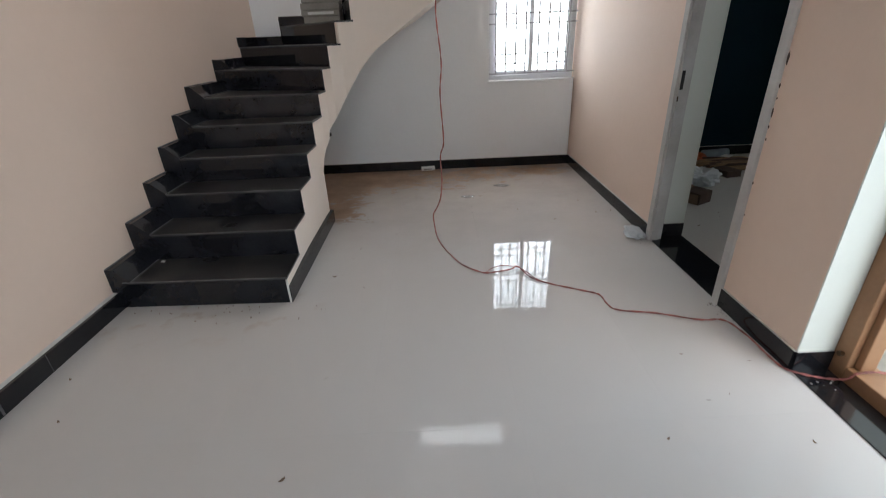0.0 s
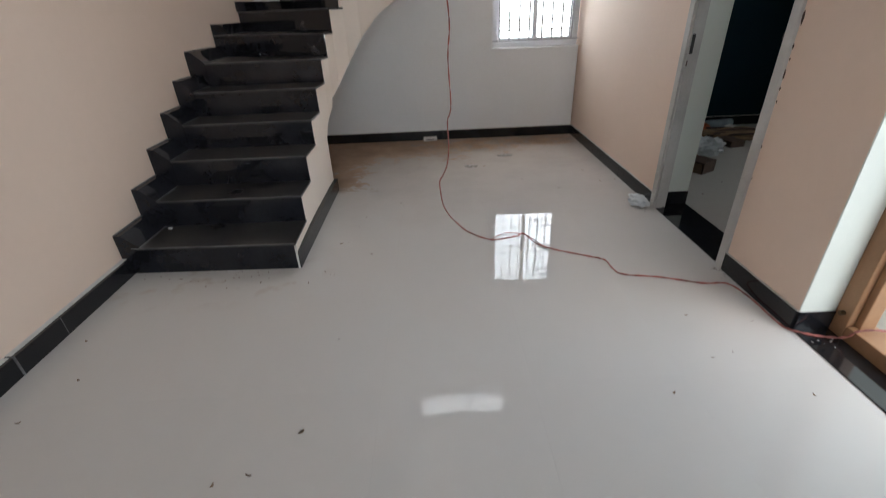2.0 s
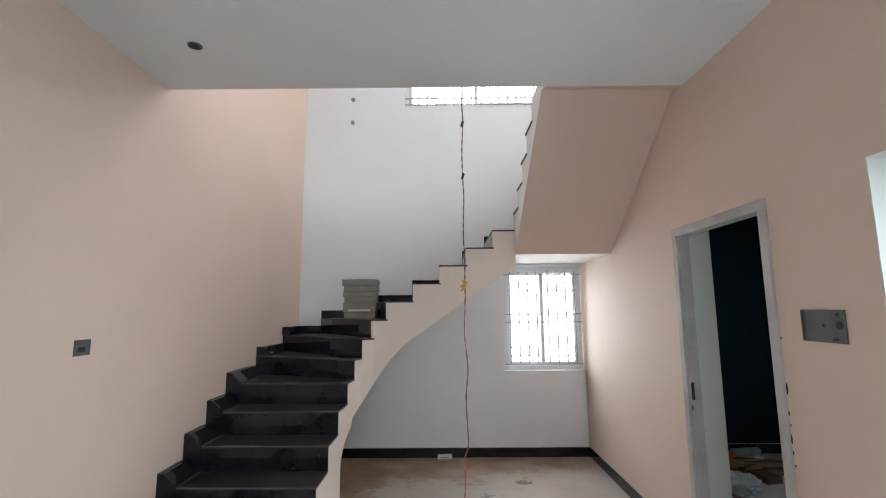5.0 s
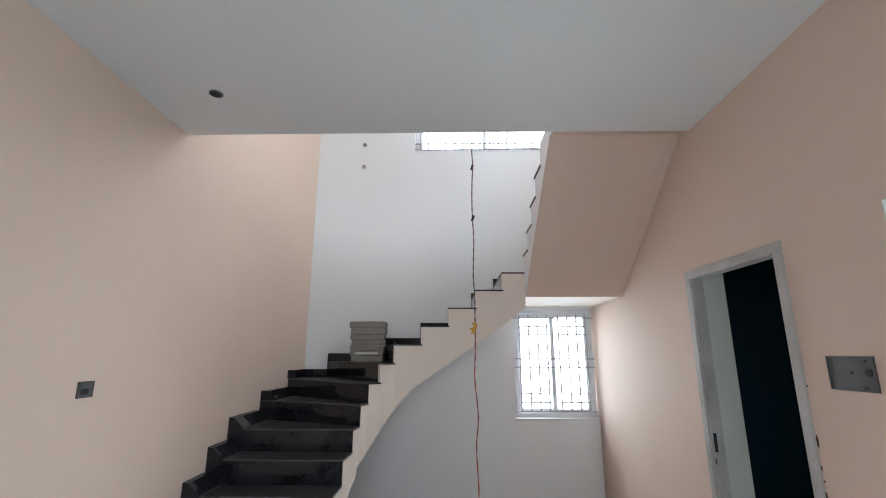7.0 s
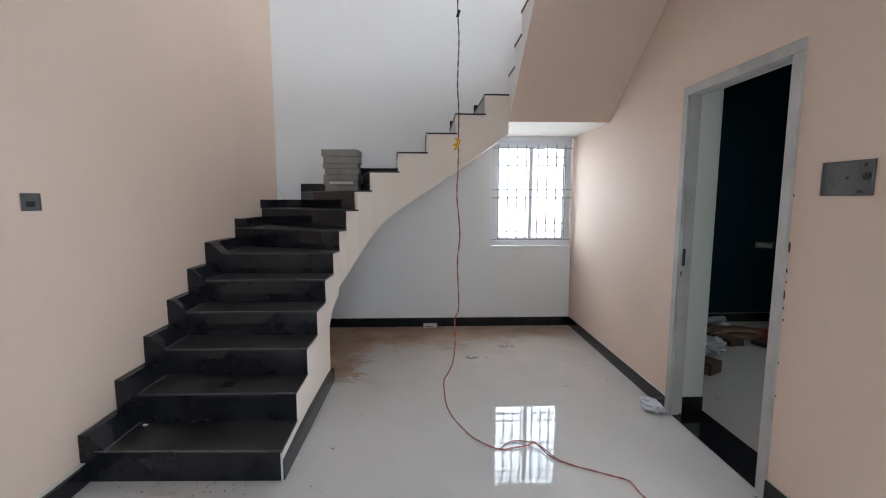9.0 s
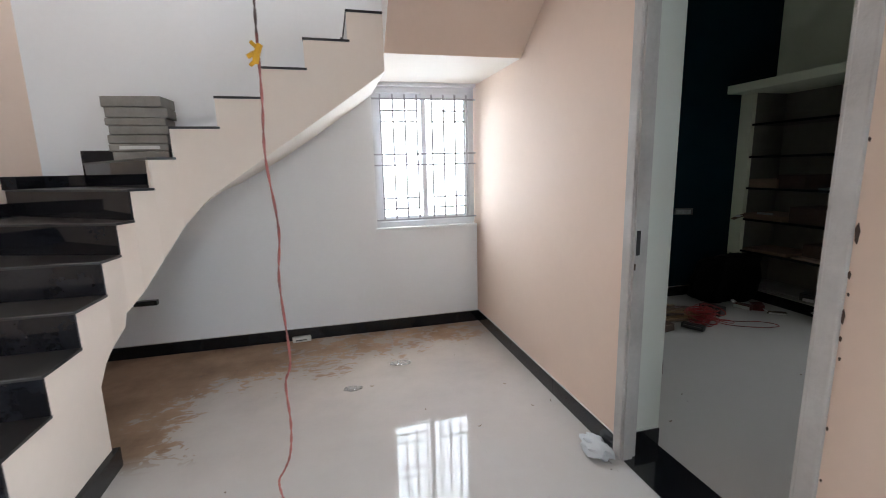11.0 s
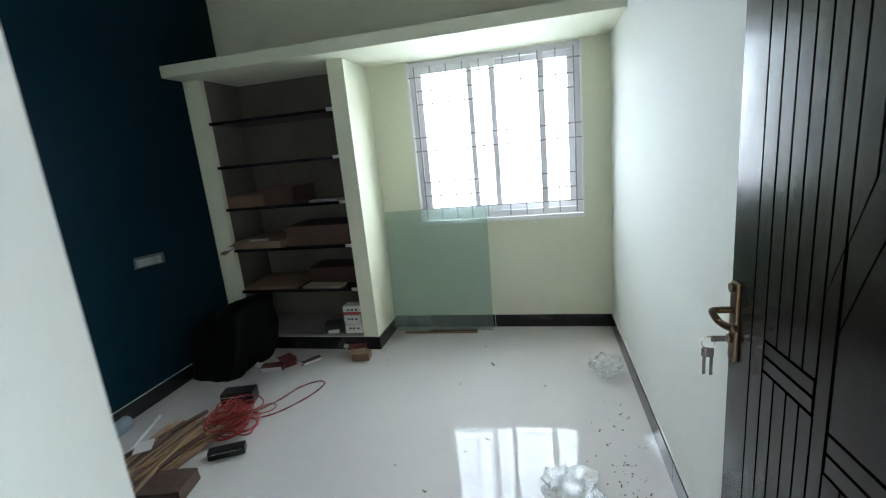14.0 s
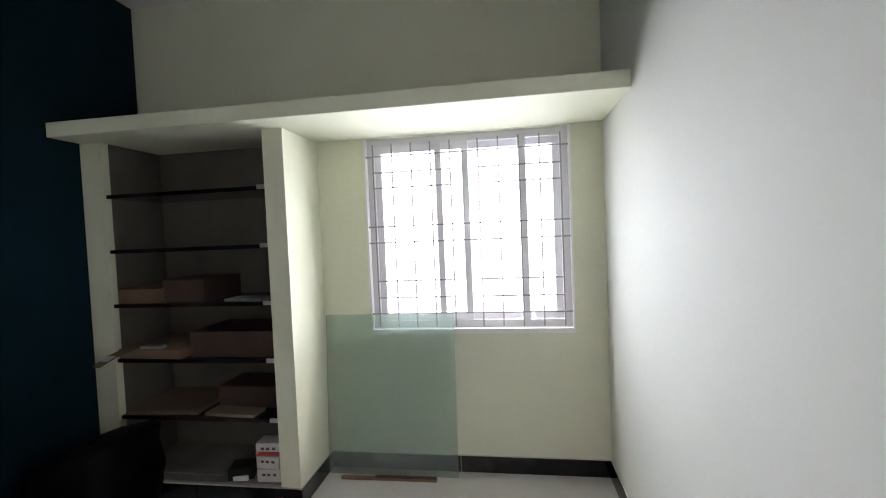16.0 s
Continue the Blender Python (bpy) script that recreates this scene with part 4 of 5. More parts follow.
for a, b, r in (((0.302, 2.864, 1.705), (0.318, 2.864, 1.755), 0.010), ((0.312, 2.862, 1.735), (0.285, 2.862, 1.722), 0.007), ((0.312, 2.865, 1.745), (0.296, 2.860, 1.762), 0.006), ((0.305, 2.862, 1.71), (0.290, 2.860, 1.698), 0.006)):
    a, b = (a[0] + 0.001, a[1] - 0.053, a[2] + 0.013), (b[0] + 0.001, b[1] - 0.053, b[2] + 0.013)
    tube(bm, [a, ((a[0] + b[0]) / 2, a[1] - 0.006, (a[2] + b[2]) / 2), b], r, 6)
part("tape_knot", bm, YELLOW, cable, "yellow tape knot")
for zz in (2.77, 2.42):
    bm = bmesh.new()
    tube(bm, [(0.304, 2.808, zz), (0.315, 2.812, zz + 0.035)], 0.0085, 6)
    part("splice", bm, DARKHOLE, cable, "black taped splice")


# ---- crumpled and loose things ----
def crumple(name, x, y, rx, ry, h, mat, label, category, seed, jag=0.35, sub=3):
    """An uneven crumpled lump resting on the floor."""
    bm = bmesh.new()
    bmesh.ops.create_icosphere(bm, subdivisions=sub, radius=1)
    rnd = random.Random(seed)
    off = Vector((rnd.uniform(-9, 9), rnd.uniform(-9, 9), rnd.uniform(-9, 9)))
    for v in bm.verts:
        k = 1 + jag * noise.noise(v.co * 2.3 + off) + 0.5 * jag * noise.noise(v.co * 6 + off)
        c = v.co * k
        v.co = (x + c.x * rx, y + c.y * ry, max(0.001, h * 0.5 + c.z * h * 0.5))
    return solid(name, bm, mat, label, category)


crumple("plastic_bag", 1.690, 3.135, 0.060, 0.100, 0.055, MILKY, "crumpled clear plastic bag by the door frame", "plastic bag", 1, 0.5)
crumple("plastic_bag", 2.73, 4.16, 0.15, 0.11, 0.17, MILKY, "crumpled milky plastic bag on the bedroom floor", "plastic bag", 9, 0.6, 4)
crumple("plastic_bag", 4.36, 2.385, 0.10, 0.09, 0.11, WRAP, "crumpled clear plastic bag against the skirting", "plastic bag", 2, 0.5)
crumple("plastic_wrap", 3.33, 2.66, 0.14, 0.10, 0.06, WRAP, "flat crumpled clear plastic wrap on the bedroom floor", "plastic wrap", 3, 0.6, 4)
crumple("plastic_scrap", 0.905, 4.43, 0.075, 0.045, 0.012, WRAP, "thin bluish plastic scrap on the dusty floor", "plastic scrap", 4, 0.4)
crumple("plastic_scrap", 0.55, 4.135, 0.06, 0.035, 0.014, WRAP, "thin clear plastic scrap on the floor", "plastic scrap", 6, 0.5)
m = Matrix.Translation((0.175, 5.105, 0)) @ Matrix.Rotation(radians(4), 4, "Z")
packet = thing("carton_packet", (0.175, 5.105, 0), "small white carton packet lying at the skirting", "packet")
bm = bmesh.new()
box(bm, -0.075, -0.02, 0.002, 0.075, 0.018, 0.045, m=m)
part("carton", rounded(bm, 0.003, 1), PAPER, packet)
bm = bmesh.new()
box(bm, -0.05, -0.0212, 0.015, 0.04, -0.0202, 0.025, m=m)
part("print_bar", bm, BOXMETAL, packet)


def leaf_bit(x, y, a, l, w, mat=None, curl=0.01):
    bm = bmesh.new()
    m = Matrix.Translation((x, y, 0.0025)) @ Matrix.Rotation(a, 4, "Z")
    n = 4
    top = []
    for i in range(n + 1):
        t = i / n
        ww = w * math.sin(math.pi * (0.12 + 0.8 * t))
        zc = curl * (2 * t - 1) ** 2
        top.append((bm.verts.new(m @ Vector((l * (t - 0.5), -ww / 2, zc))), bm.verts.new(m @ Vector((l * (t - 0.5), ww / 2, zc + 0.002)))))
    for p, q in zip(top, top[1:]):
        bm.faces.new((p[0], q[0], q[1], p[1]))
    bmesh.ops.solidify(bm, geom=bm.faces[:], thickness=0.0012)
    return solid("dry_leaf", bm, mat or BARK, "small curled dry leaf scrap lying on the floor", "leaf", group="leaf scraps on the floor")


rnd = random.Random(11)
BITS = ((1.36, 1.817), (1.63, 1.75), (-0.264, 1.765), (-0.309, 1.264), (0.67, 4.134), (-0.061, 3.333), (1.426, 1.558), (1.325, 1.533), (-0.36, 2.717), (-0.41, 2.707), (-0.963, 2.24), (-0.79, 2.28),
        (-1.27, 2.36), (-1.459, 1.837), (0.93, 0.889), (1.078, 1.357), (-0.307, 1.271), (-0.05, 0.747), (0.111, 0.83), (0.279, 0.955), (-0.44, 1.104), (-0.548, 1.075), (1.368, 0.82), (1.584, 1.315), (-1.40, 1.37), (-1.32, 1.58),
        (0.715, 4.234), (1.516, 3.911), (1.70, 3.628), (1.574, 3.615), (1.2, 3.5), (0.95, 3.75), (-0.3, 3.1), (-0.33, 2.95), (-0.2, 2.55))
ROOM_BITS = ((4.445, 3.10), (2.50, 3.465), (2.222, 3.244), (3.556, 3.139), (3.658, 3.042), (3.402, 2.457), (3.344, 2.404), (3.289, 3.271), (3.913, 2.381), (3.767, 2.501), (3.663, 2.476), (3.538, 2.577), (3.536, 2.411), (3.997, 2.367),
             (3.887, 2.341), (4.177, 2.756), (3.389, 2.394), (3.433, 3.451), (4.17, 3.27), (4.47, 3.85), (3.23, 2.48), (3.18, 2.43), (3.05, 2.58), (2.47, 3.39), (4.70, 3.17))
for x, y in BITS:
    leaf_bit(x, y, rnd.uniform(0, 6.28), rnd.uniform(0.010, 0.026), rnd.uniform(0.004, 0.010), curl=rnd.uniform(0.003, 0.008))
for x, y in ROOM_BITS:
    leaf_bit(x, y, rnd.uniform(0, 6.28), rnd.uniform(0.010, 0.028), rnd.uniform(0.005, 0.011), curl=rnd.uniform(0.003, 0.008))
leaf_bit(4.425, 3.088, 0.8, 0.045, 0.018, DARKCARD, 0.012)
# small debris on the lowest treads
for x, y, zt in ((-1.45, 2.70, 1),):
    m_ = boxes((x - 0.012, y - 0.008, RISE * zt + 0.0005, x + 0.012, y + 0.008, RISE * zt + 0.010))
    solid("plaster_crumb", rounded(m_, 0.003, 1), PAPER, "white plaster crumb on a stair tread", "crumb", group="crumbs on the stair")

# plaster crumbs swept into corners and along the skirting
rnd = random.Random(17)


def crumbs(name, cx, cy, rx, ry, z0, n, mat, label):
    """Scattered tiny lumps, too many to count."""
    bm = bmesh.new()
    for _ in range(n):
        x_, y_, r_ = cx + rnd.gauss(0, rx), cy + rnd.gauss(0, ry), rnd.uniform(0.001, 0.0034)
        m_ = Matrix.Translation((x_, y_, z0 + r_ * 0.4)) @ Matrix.Rotation(rnd.uniform(0, 6), 4, "Z")
        box(bm, -r_ * 1.5, -r_, -r_ * 0.4, r_ * 1.2, r_ * 0.8, r_ * 0.5, m=m_)
    return solid(name, bm, mat, label, "debris", "stuff")


crumbs("plaster_crumbs", 1.85, 1.60, 0.035, 0.03, 0.0065, 9, CEMENT, "white plaster crumbs on the black entrance slab")
crumbs("plaster_crumbs", 1.74, 2.16, 0.015, 0.05, 0.0, 24, CEMENT, "grey crumbs on the floor beside the door frame")
crumbs("floor_grit", 1.70, 3.12, 0.02, 0.08, 0.0, 30, CEMENT, "grey grit on the floor beside the door frame")
crumbs("floor_grit", 3.45, 2.40, 0.30, 0.07, 0.0, 60, BARK, "brown grit along the bedroom skirting")
crumbs("floor_grit", -0.95, 2.36, 0.30, 0.05, 0.0, 30, BARK, "brown grit on the floor before the stair")
crumbs("sand_grit", 0.2, 4.75, 0.55, 0.16, 0.0, 140, EARTH, "sandy grit on the floor under the stair")

# ---- room: fittings ----
sock = thing("socket_box", (4.06, RY1, 0.9), "pale unfinished socket box with torn paper on the teal wall", "socket box")
m = Matrix.Translation((4.05, RY1 - 0.002, 0.905)) @ Matrix.Rotation(radians(3), 4, "Y")
bm = bmesh.new()
box(bm, -0.115, -0.004, -0.036, 0.115, 0.001, 0.036, m=m)
part("box_plate", rounded(bm, 0.002, 1), BOXMETAL, sock)
bm = bmesh.new()
box(bm, -0.10, -0.006, -0.028, 0.085, -0.0045, 0.020, m=m)
part("torn_paper", bm, DULLPAPER, sock)

# leaning sheet of glass
bm = bmesh.new()
xb, xt = 5.005, 5.076
for y0, y1 in ((3.145, 3.963),):
    vs = [bm.verts.new(v) for v in ((xb, y0, 0.002), (xb + 0.006, y0, 0.002), (xb + 0.006, y1, 0.002), (xb, y1, 0.002), (xt, y0, 0.985), (xt + 0.006, y0, 0.985), (xt + 0.006, y1, 0.985), (xt, y1, 0.985))]
    for f in ((3, 2, 1, 0), (4, 5, 6, 7), (0, 1, 5, 4), (1, 2, 6, 5), (2, 3, 7, 6), (3, 0, 4, 7)):
        bm.faces.new([vs[i] for i in f])
solid("glass_sheet", bm, SHEETGLASS, "loose pale green glass sheet leaning on the wall under the window", "glass sheet")
stick = thing("wood_batten", (4.955, 3.565, 0), "thin wooden batten lying on the floor before the glass", "batten")
m = Matrix.Translation((4.955, 3.565, 0)) @ Matrix.Rotation(radians(1.0), 4, "Z")
bm = bmesh.new()
box(bm, -0.014, -0.295, 0.001, 0.014, 0.295, 0.016, m=m)
part("batten", rounded(bm, 0.002, 1), CARD, stick)
bm = bmesh.new()
box(bm, -0.012, -0.295, 0.017, 0.008, 0.08, 0.024, m=m)
part("dark_strip", bm, DARKCARD, stick)

# black plastic bag by the teal wall
sack = thing("black_bag", (4.40, 5.03, 0), "bulky black plastic bag slumped against the teal wall", "bag")
bm = bmesh.new()
bmesh.ops.create_cube(bm, size=1)
bmesh.ops.subdivide_edges(bm, edges=bm.edges[:], cuts=11, use_grid_fill=True)
for v in bm.verts:
    c = v.co.lerp(v.co.normalized() * 0.60, 0.22)
    top = c.z + 0.5
    c.x *= 1 - 0.22 * top
    ridge = abs(noise.noise(c * 5.5 + Vector((2, 9, 3))))
    c *= 1 + noise.noise(c * 2.6 + Vector((4, 1, 7))) * 0.09 - ridge * 0.06
    c.z -= 0.30 * max(0.0, c.y + 0.15) * max(0, c.z + 0.5)
    c += Vector((1, 0.6, 0.8)) * (noise.noise(c * 11 + Vector((1, 5, 2))) * 0.025)
    v.co = (4.40 + c.x * 0.56, 5.01 + c.y * 0.40 - 0.05 * top, max(0.001, 0.245 + c.z * 0.50))
part("bag_body", bm, BLACKPLASTIC, sack, "", True)
bm = bmesh.new()
for k in range(6):
    a = 2 * math.pi * k / 6
    tube(bm, [(4.36, 4.90, 0.42), (4.36 + 0.03 * math.cos(a), 4.90 + 0.022 * math.sin(a), 0.465), (4.36 + 0.06 * math.cos(a), 4.90 + 0.045 * math.sin(a), 0.49 + 0.012 * math.sin(3 * a))], 0.014, 5)
part("gathered_neck", bm, BLACKPLASTIC, sack)


def crate(name, x0, y0, z0, x1, y1, z1, mat, label, turn=0.0, flap=None, bev=0.003):
    c = Vector(((x0 + x1) / 2, (y0 + y1) / 2, z0))
    t = thing(name, tuple(c), label, "carton" if "carton" in name else name.split("_")[-1])
    m = Matrix.Translation(c) @ Matrix.Rotation(radians(turn), 4, "Z")
    bm = bmesh.new()
    box(bm, x0 - c.x, y0 - c.y, 0.001, x1 - c.x, y1 - c.y, z1 - z0, m=m)
    part("body", rounded(bm, bev, 1), mat, t)
    if flap:
        bm = bmesh.new()
        fx, fy, fz, lx, ly, ang_ = flap
        m2 = m @ Matrix.Translation((fx, fy, fz)) @ Matrix.Rotation(radians(ang_), 4, "X")
        box(bm, 0, 0, -0.002, lx, ly, 0.002, m=m2)
        part("flap", bm, mat, t)
    return t, m


S = (0.116, *SHELVES)
# bottom level: small white and red cartons, a dark box, a grey board
crate("flat_board", 4.720, 4.488, S[0], 5.080, 5.080, S[0] + 0.010, CEMENT, "dusty grey board lying in the cupboard")
for k in range(3):
    t, m = crate("small_carton", 4.680, 4.108, S[0] + 0.075 * k, 4.780, 4.248, S[0] + 0.075 * k + 0.074, PAPER, "small white printed carton stacked in the cupboard", (2, -3, 4)[k])
    tagged(t, group="stacked small cartons")
    if k == 2:
        bm = bmesh.new()
        box(bm, -0.0525, -0.071, 0.004, 0.0505, 0.071, 0.026, m=m)
        part("red_band", bm, REDPRINT, t, "red printed band")
    for q in (-0.035, 0.0, 0.03):
        bm = bmesh.new()
        box(bm, -0.0515, q - 0.010, 0.036, -0.0503, q + 0.009, 0.050, m=m)
        part("print_bar", bm, BOXMETAL, t)
crate("open_dark_carton", 4.680, 4.298, S[0], 4.800, 4.438, S[0] + 0.07, BLACKBOX, "small dark open carton in the cupboard", 15, (-0.06, -0.07, 0.07, 0.12, 0.06, -50))
crate("white_packet", 4.675, 4.308, S[0], 4.710, 4.428, S[0] + 0.03, PAPER, "flat white paper packet in the cupboard", 8)
# above: flattened cardboard, papers and brown boxes
crate("flat_cardboard", 4.685, 4.618, S[1], 5.080, 5.070, S[1] + 0.028, CARD, "flattened brown cardboard on a cupboard shelf", 3)
crate("brown_box", 4.820, 4.128, S[1], 5.080, 4.558, S[1] + 0.13, DARKCARD, "dark brown cardboard box on a cupboard shelf")
crate("paper_pad", 4.680, 4.238, S[1], 4.800, 4.558, S[1] + 0.018, PALECARD, "pale buff pad on a cupboard shelf", -4)
crate("flat_cardboard", 4.675, 4.658, S[2], 5.080, 5.080, S[2] + 0.055, CARD, "brown cardboard with a flap hanging past the shelf", -3, (-0.24, 0.10, 0.05, 0.10, 0.16, -18))
crate("brown_box", 4.710, 4.108, S[2], 5.080, 4.638, S[2] + 0.15, DARKCARD, "large dark brown cardboard box on a cupboard shelf")
strip = thing("cardboard_strip", (4.62, 5.03, S[2]), "torn cardboard strip hanging out over the shelf edge", "cardboard")
bm = bmesh.new()
outl = ((4.74, 4.97), (4.70, 5.06), (4.60, 5.09), (4.53, 5.10), (4.52, 5.05), (4.60, 5.02), (4.66, 4.96))
prism(bm, outl, S[2] + 0.056, S[2] + 0.061)
for v in bm.verts:
    v.co.z -= max(0, 4.66 - v.co.x) * 0.45
part("strip", bm, CARD, strip)
bm = bmesh.new()
prism(bm, ((4.60, 5.022), (4.60, 5.088), (4.56, 5.094), (4.56, 5.036)), S[2] + 0.064, S[2] + 0.067)
for v in bm.verts:
    v.co.z -= max(0, 4.66 - v.co.x) * 0.45
part("torn_ply", bm, PAPER, strip)
crate("white_tube", 4.675, 4.798, S[2] + 0.056, 4.720, 4.938, S[2] + 0.075, DULLPAPER, "short grey packet lying on cardboard")
crate("brown_box", 4.710, 4.538, S[3], 5.080, 4.798, S[3] + 0.13, DARKCARD, "dark brown cardboard box on a cupboard shelf", 2)
crate("flat_cardboard", 4.685, 4.778, S[3], 5.080, 5.070, S[3] + 0.085, CARD, "brown cardboard parcel on a cupboard shelf", 3)
crate("paper_pad", 4.690, 4.158, S[3], 4.820, 4.398, S[3] + 0.016, DULLPAPER, "thin pale paper pad on a cupboard shelf", -5)

# ---- room: building leftovers on the floor ----
rnd = random.Random(21)
bundle = thing("conduit_bundle", (3.42, 4.72, 0), "bundle of brown wrapped trim lengths lying on the floor", "bundle")
for k in range(46):
    lay = 0 if k < 20 else (1 if k < 36 else 2)
    y = 4.50 + 0.32 * rnd.random()
    zc = 0.012 + 0.026 * lay + rnd.uniform(0, 0.012)
    swing = rnd.gauss(0, 0.035)
    bm = bmesh.new()
    tube(bm, spline([(2.96 + rnd.uniform(-0.08, 0.10), y + 0.12 - 2 * swing, max(0.011, zc - 0.012)), (3.20, y + 0.07 - swing, zc), (3.42, y + 0.02 + rnd.uniform(-0.01, 0.01), zc + 0.008), (3.66 + rnd.uniform(-0.12, 0.06), y - 0.02 + swing, max(0.011, zc - 0.006))], 3), rnd.uniform(0.007, 0.016), 6)
    part("length", bm, (STRAW, DARKCARD, STRAW, CARD)[k % 4], bundle, "", True)
bm = bmesh.new()
box(bm, -0.05, -0.04, 0, 0.05, 0.04, 0.004, m=Matrix.Translation((3.30, 4.72, 0.118)) @ Matrix.Rotation(0.6, 4, "Z"))
part("paper_tag", bm, PAPER, bundle, "white paper tag")
coil = thing("wire_coil", (3.68, 4.58, 0), "loose coil of red electrical wire with a trailing loop", "wire coil")
for k in range(44):
    r = 0.060 + rnd.uniform(-0.030, 0.035)
    cx, cy = 3.64 + rnd.uniform(-0.06, 0.06), 4.47 + rnd.uniform(-0.05, 0.05)
    tilt, ph, zc = rnd.uniform(-0.9, 0.9), rnd.uniform(0, 6.28), 0.012 + 0.0026 * k
    flat, lobes, lobe = rnd.uniform(0.65, 1.0), rnd.choice((2, 3)), rnd.uniform(0.05, 0.22)
    pts = []
    for i in range(29):
        a = 2 * math.pi * i / 24
        rr = r * (1 + lobe * math.sin(lobes * a + ph) + 0.012 * i / 28)
        x_, y_ = rr * math.cos(a) * 1.2, rr * math.sin(a) * flat
        pts.append((cx + x_ * math.cos(ph) - y_ * math.sin(ph), cy + x_ * math.sin(ph) + y_ * math.cos(ph), max(0.004, zc + r * tilt * math.sin(a + 2 * ph) * 0.5)))
    bm = bmesh.new()
    tube(bm, pts, rnd.uniform(0.003, 0.0044), 5)
    part("turn", bm, DARKWIRE if k % 6 == 0 else REDWIRE, coil, "", True)
tail = [(3.72, 4.50, 0.03), (3.82, 4.44, 0.006), (3.94, 4.37, 0.006), (4.08, 4.32, 0.006), (4.16, 4.23, 0.006), (4.13, 4.17, 0.006), (4.00, 4.19, 0.006), (3.86, 4.26, 0.006), (3.76, 4.34, 0.008), (3.68, 4.44, 0.03)]
for ph in (0.0, math.pi):
    bm = bmesh.new()
    tube(bm, [p + Vector((0.004 * math.cos(i * 0.45 + ph), 0.004 * math.sin(i * 0.45 + ph), 0.001)) for i, p in enumerate(spline(tail, 8))], 0.0028, 5)
    part("trailing_loop", bm, DARKWIRE if ph else REDWIRE, coil, "", True)
bm = bmesh.new()
tube(bm, spline([(3.70, 4.43, 0.04), (3.80, 4.36, 0.012), (3.87, 4.36, 0.006), (3.88, 4.42, 0.006), (3.80, 4.47, 0.012), (3.72, 4.50, 0.05)], 8), 0.0034, 5)
part("short_loop", bm, REDWIRE, coil, "", True)
for x, y, a, w, d, h in ((3.90, 4.63, -1.3, 0.20, 0.10, 0.085), (3.43, 4.36, -1.1, 0.18, 0.06, 0.045)):
    t = thing("black_case", (x, y, 0), "black plastic tool case lying on the floor", "case", "black cases")
    m = Matrix.Translation((x, y, 0)) @ Matrix.Rotation(a, 4, "Z")
    bm = bmesh.new()
    box(bm, -w / 2, -d / 2, 0.001, w / 2, d / 2, h, m=m)
    part("shell", rounded(bm, 0.008, 2), BLACKBOX, t)
    bm = bmesh.new()
    box(bm, -w / 2 + 0.012, -d / 2 - 0.001, h * 0.72, w / 2 - 0.012, -d / 2 + 0.001, h * 0.78, m=m)
    part("bright_edge", bm, CHROME, t)
crumple("orange_packing", 3.08, 4.92, 0.11, 0.09, 0.13, ORANGE, "crumpled orange packing on the floor", "packing", 31, 0.5)
roll = thing("film_roll", (3.48, 5.16, 0), "blue grey roll of film lying along the teal wall", "roll")
bm = bmesh.new()
tube(bm, [(3.28, 5.11, 0.045), (3.58, 5.15, 0.045)], 0.043, 14)
part("roll_body", bm, BLUEGREY, roll, "", True)
bm = bmesh.new()
tube(bm, [(3.268, 5.1085, 0.045), (3.28, 5.11, 0.045)], 0.018, 10)
part("core", bm, CARD, roll)
bm = bmesh.new()
box(bm, -0.22, -0.008, 0.001, 0.22, 0.008, 0.015, m=Matrix.Translation((3.50, 4.98, 0)) @ Matrix.Rotation(0.35, 4, "Z"))
solid("white_rod", rounded(bm, 0.003, 1), PAPER, "thin white plastic rod on the floor", "rod")
# torn packs near the cupboard: pack, printed side, opened flap
def torn_pack(x, y, a, w, d, h, mat, side, label):
    t = thing("torn_pack", (x, y, 0), label, "pack")
    m = Matrix.Translation((x, y, 0)) @ Matrix.Rotation(a, 4, "Z")
    bm = bmesh.new()
    box(bm, -w / 2, -d / 2, 0.001, w / 2, d / 2, h, m=m)
    bmesh.ops.subdivide_edges(bm, edges=bm.edges[:], cuts=3, use_grid_fill=True)
    for v in bm.verts:
        if v.co.z > 0.004:
            v.co += noise.noise_vector(v.co * 14) * 0.006
            v.co.z = max(v.co.z, 0.003)
    part("pack_body", bm, mat, t)
    bm = bmesh.new()
    box(bm, -0.0025, -d * 0.46, 0.004, 0.0, d * 0.46, h * 0.9, m=m @ Matrix.Translation((-w / 2 - 0.003, 0, 0)) @ Matrix.Rotation(-0.12, 4, "Y"))
    part("printed_side", bm, side, t)
    bm = bmesh.new()
    box(bm, -w * 0.42, 0, 0, w * 0.42, d * 0.26, 0.002, m=m @ Matrix.Translation((0, d / 2, h - 0.002)) @ Matrix.Rotation(0.5, 4, "X"))
    part("flap", bm, side, t)


torn_pack(4.31, 4.665, 0.25, 0.07, 0.16, 0.040, REDPACK, PAPER, "torn dark red pack with a white side on the floor")
torn_pack(4.40, 4.60, 0.9, 0.12, 0.09, 0.055, REDPACK, REDPACK, "crushed dark red pack on the floor")
torn_pack(4.435, 4.43, 0.9, 0.04, 0.15, 0.022, DARKCARD, PAPER, "thin torn brown strip of packing on the floor")
torn_pack(4.50, 4.055, 0.1, 0.09, 0.12, 0.050, CARD, CARD, "small brown carton on the floor by the cupboard")
torn_pack(4.585, 4.125, 0.3, 0.08, 0.13, 0.060, REDPACK, PAPER, "small dark red and white carton by the cupboard")
torn_pack(3.16, 4.47, 0.2, 0.16, 0.22, 0.060, DARKCARD, DARKCARD, "dark brown carton lying under the wrapped bundle")
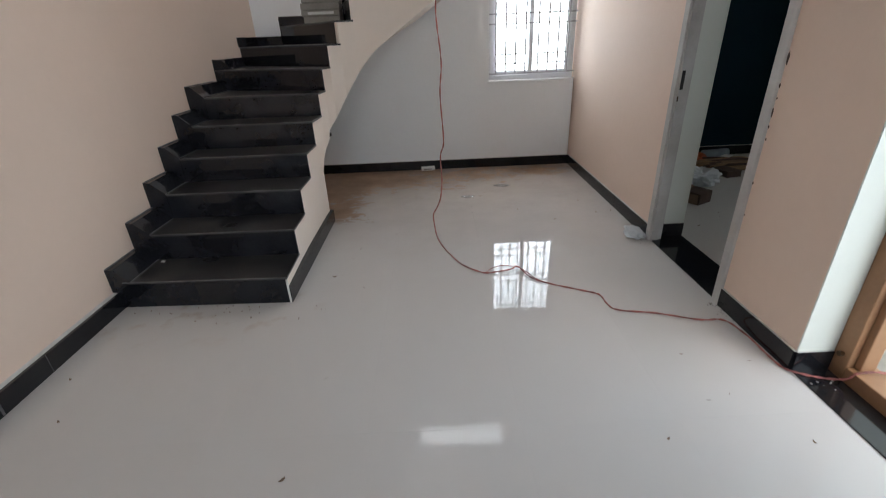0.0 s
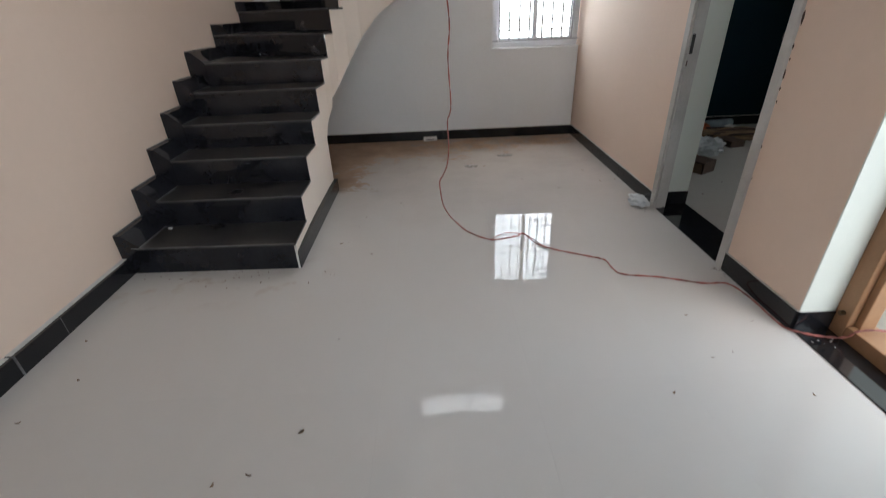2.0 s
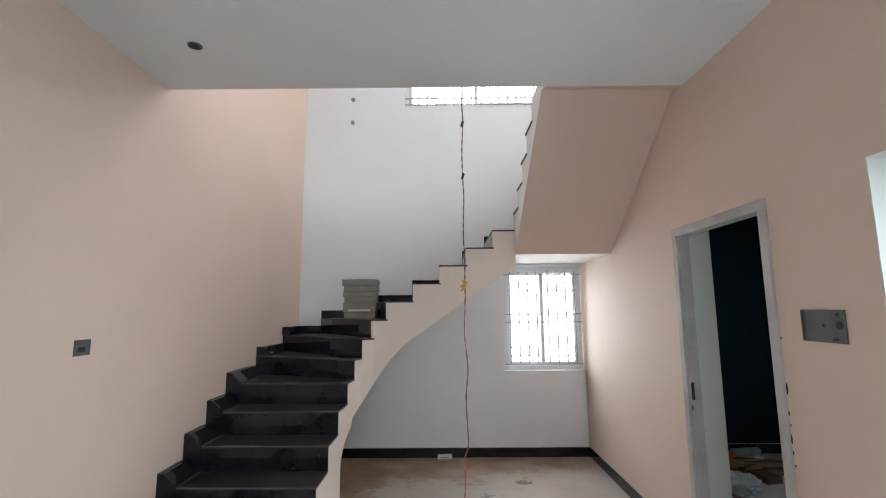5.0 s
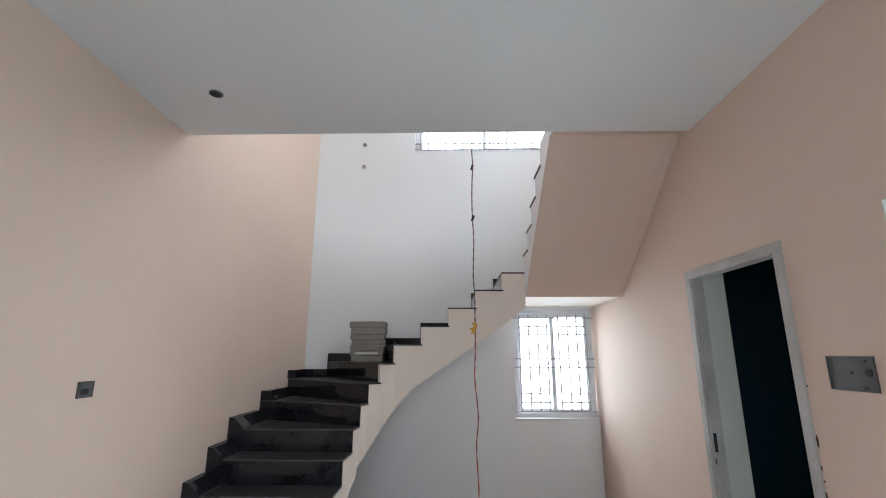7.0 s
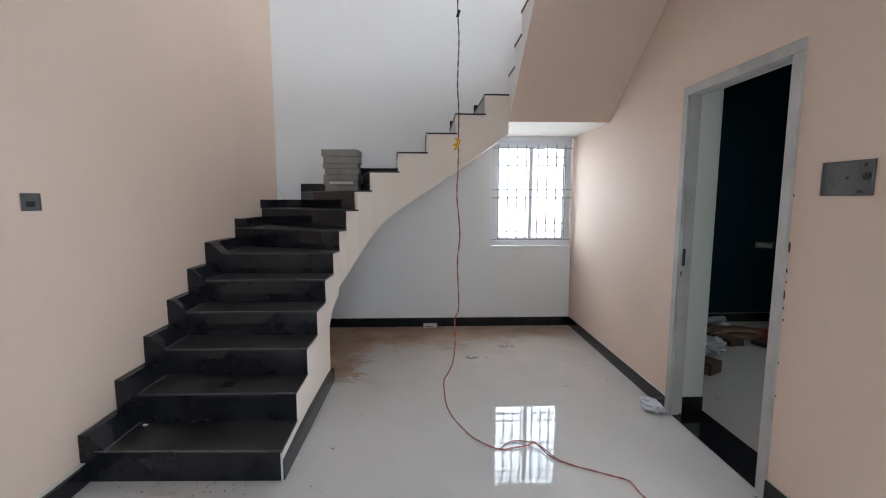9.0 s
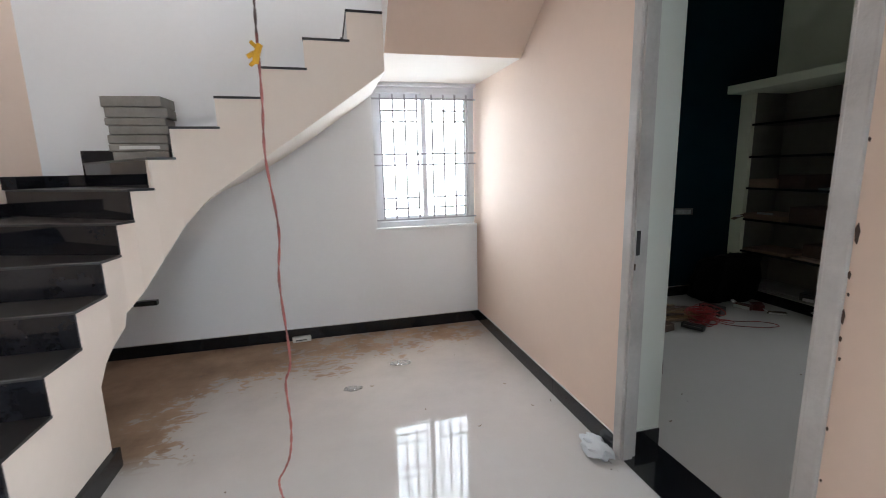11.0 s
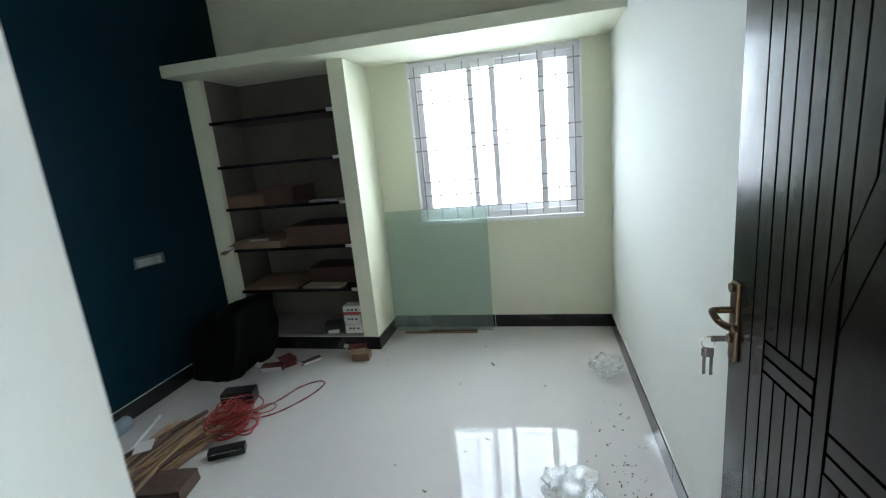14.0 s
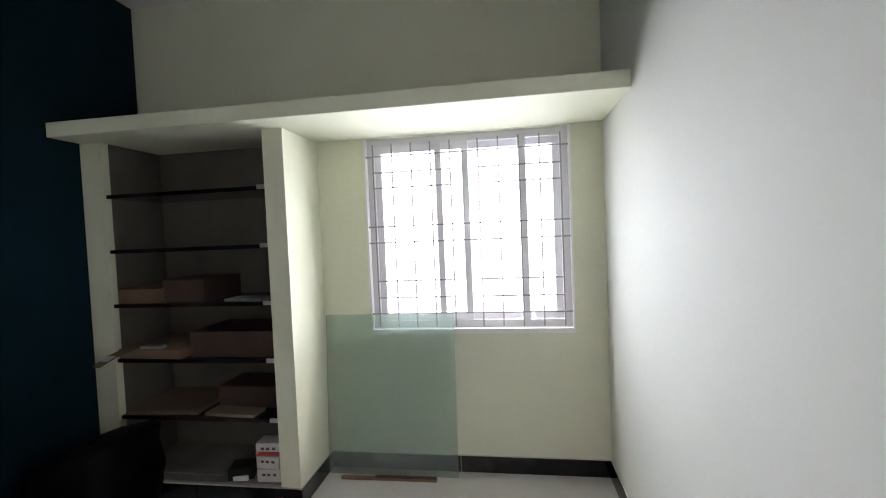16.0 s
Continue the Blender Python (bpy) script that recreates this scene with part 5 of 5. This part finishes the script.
torn_pack(2.48, 3.76, 0.5, 0.17, 0.15, 0.10, DARKCARD, CARD, "crushed brown carton on the floor near the doorway")

# chipped paint at the edge of the door frame
rnd = random.Random(8)
for z, h in ((1.45, 0.012), (1.197, 0.055), (1.105, 0.022), (1.06, 0.010), (0.983, 0.042), (0.935, 0.016), (0.883, 0.011), (0.676, 0.013), (0.52, 0.009)):
    bm = bmesh.new()
    y, w_ = D0 - 0.004 - rnd.uniform(0, 0.006), 0.003 + 0.09 * h
    prism_pts = [(y, z), (y + w_ * 0.7, z + h * 0.15), (y + w_, z + h * 0.75), (y + w_ * 0.3, z + h), (y - w_ * 0.4, z + h * 0.6)]
    lo = [bm.verts.new((XR - 0.0005, a, b)) for a, b in prism_pts]
    hi = [bm.verts.new((XR - 0.003, a, b)) for a, b in prism_pts]
    bm.faces.new(lo), bm.faces.new(hi[::-1])
    for i in range(5):
        bm.faces.new((lo[i], lo[(i + 1) % 5], hi[(i + 1) % 5], hi[i]))
    solid("paint_chip", bm, DARKCARD, "dark chip in the wall edge by the door frame", "chip", group="chips along the door frame")

# ---- floors, laid in large tiles ----
def tiles(name, x0, y0, x1, y1, ox, oy, sx, sy, label):
    holder = thing(name, (0.5 * (x0 + x1), 0.5 * (y0 + y1), 0), label, "floor", kind="structure")
    part("mortar_bed", boxes((x0, y0, -0.30, x1, y1, -0.002)), GROUT, holder)
    cache = {}
    xs = sorted({x0, x1, *[ox + sx * k for k in range(-20, 20) if x0 < ox + sx * k < x1]})
    ys = sorted({y0, y1, *[oy + sy * k for k in range(-20, 20) if y0 < oy + sy * k < y1]})
    g = 0.0001
    for xa, xb in zip(xs, xs[1:]):
        for ya, yb in zip(ys, ys[1:]):
            key = (round(xb - xa, 4), round(yb - ya, 4))
            if key not in cache:
                cache[key] = mesh("floor_tile", boxes((g, g, -0.006, xb - xa - g, yb - ya - g, 0.0)), TILE)
            ob = new("floor_tile", cache[key])
            ob.parent = holder
            ob.matrix_parent_inverse = Matrix.Translation(holder.location).inverted()
            ob.location = (xa, ya, 0)


tiles("floor", XL, YS, XR + 0.003, YB, 0.56, 1.45, 0.6, 1.2, "glossy cream vitrified tile floor, sandy under the stair")
tiles("floor_room", XI - 0.001, RY0, RX, RY1, 2.6, 2.9, 0.6, 1.2, "glossy cream vitrified tile floor of the bedroom")
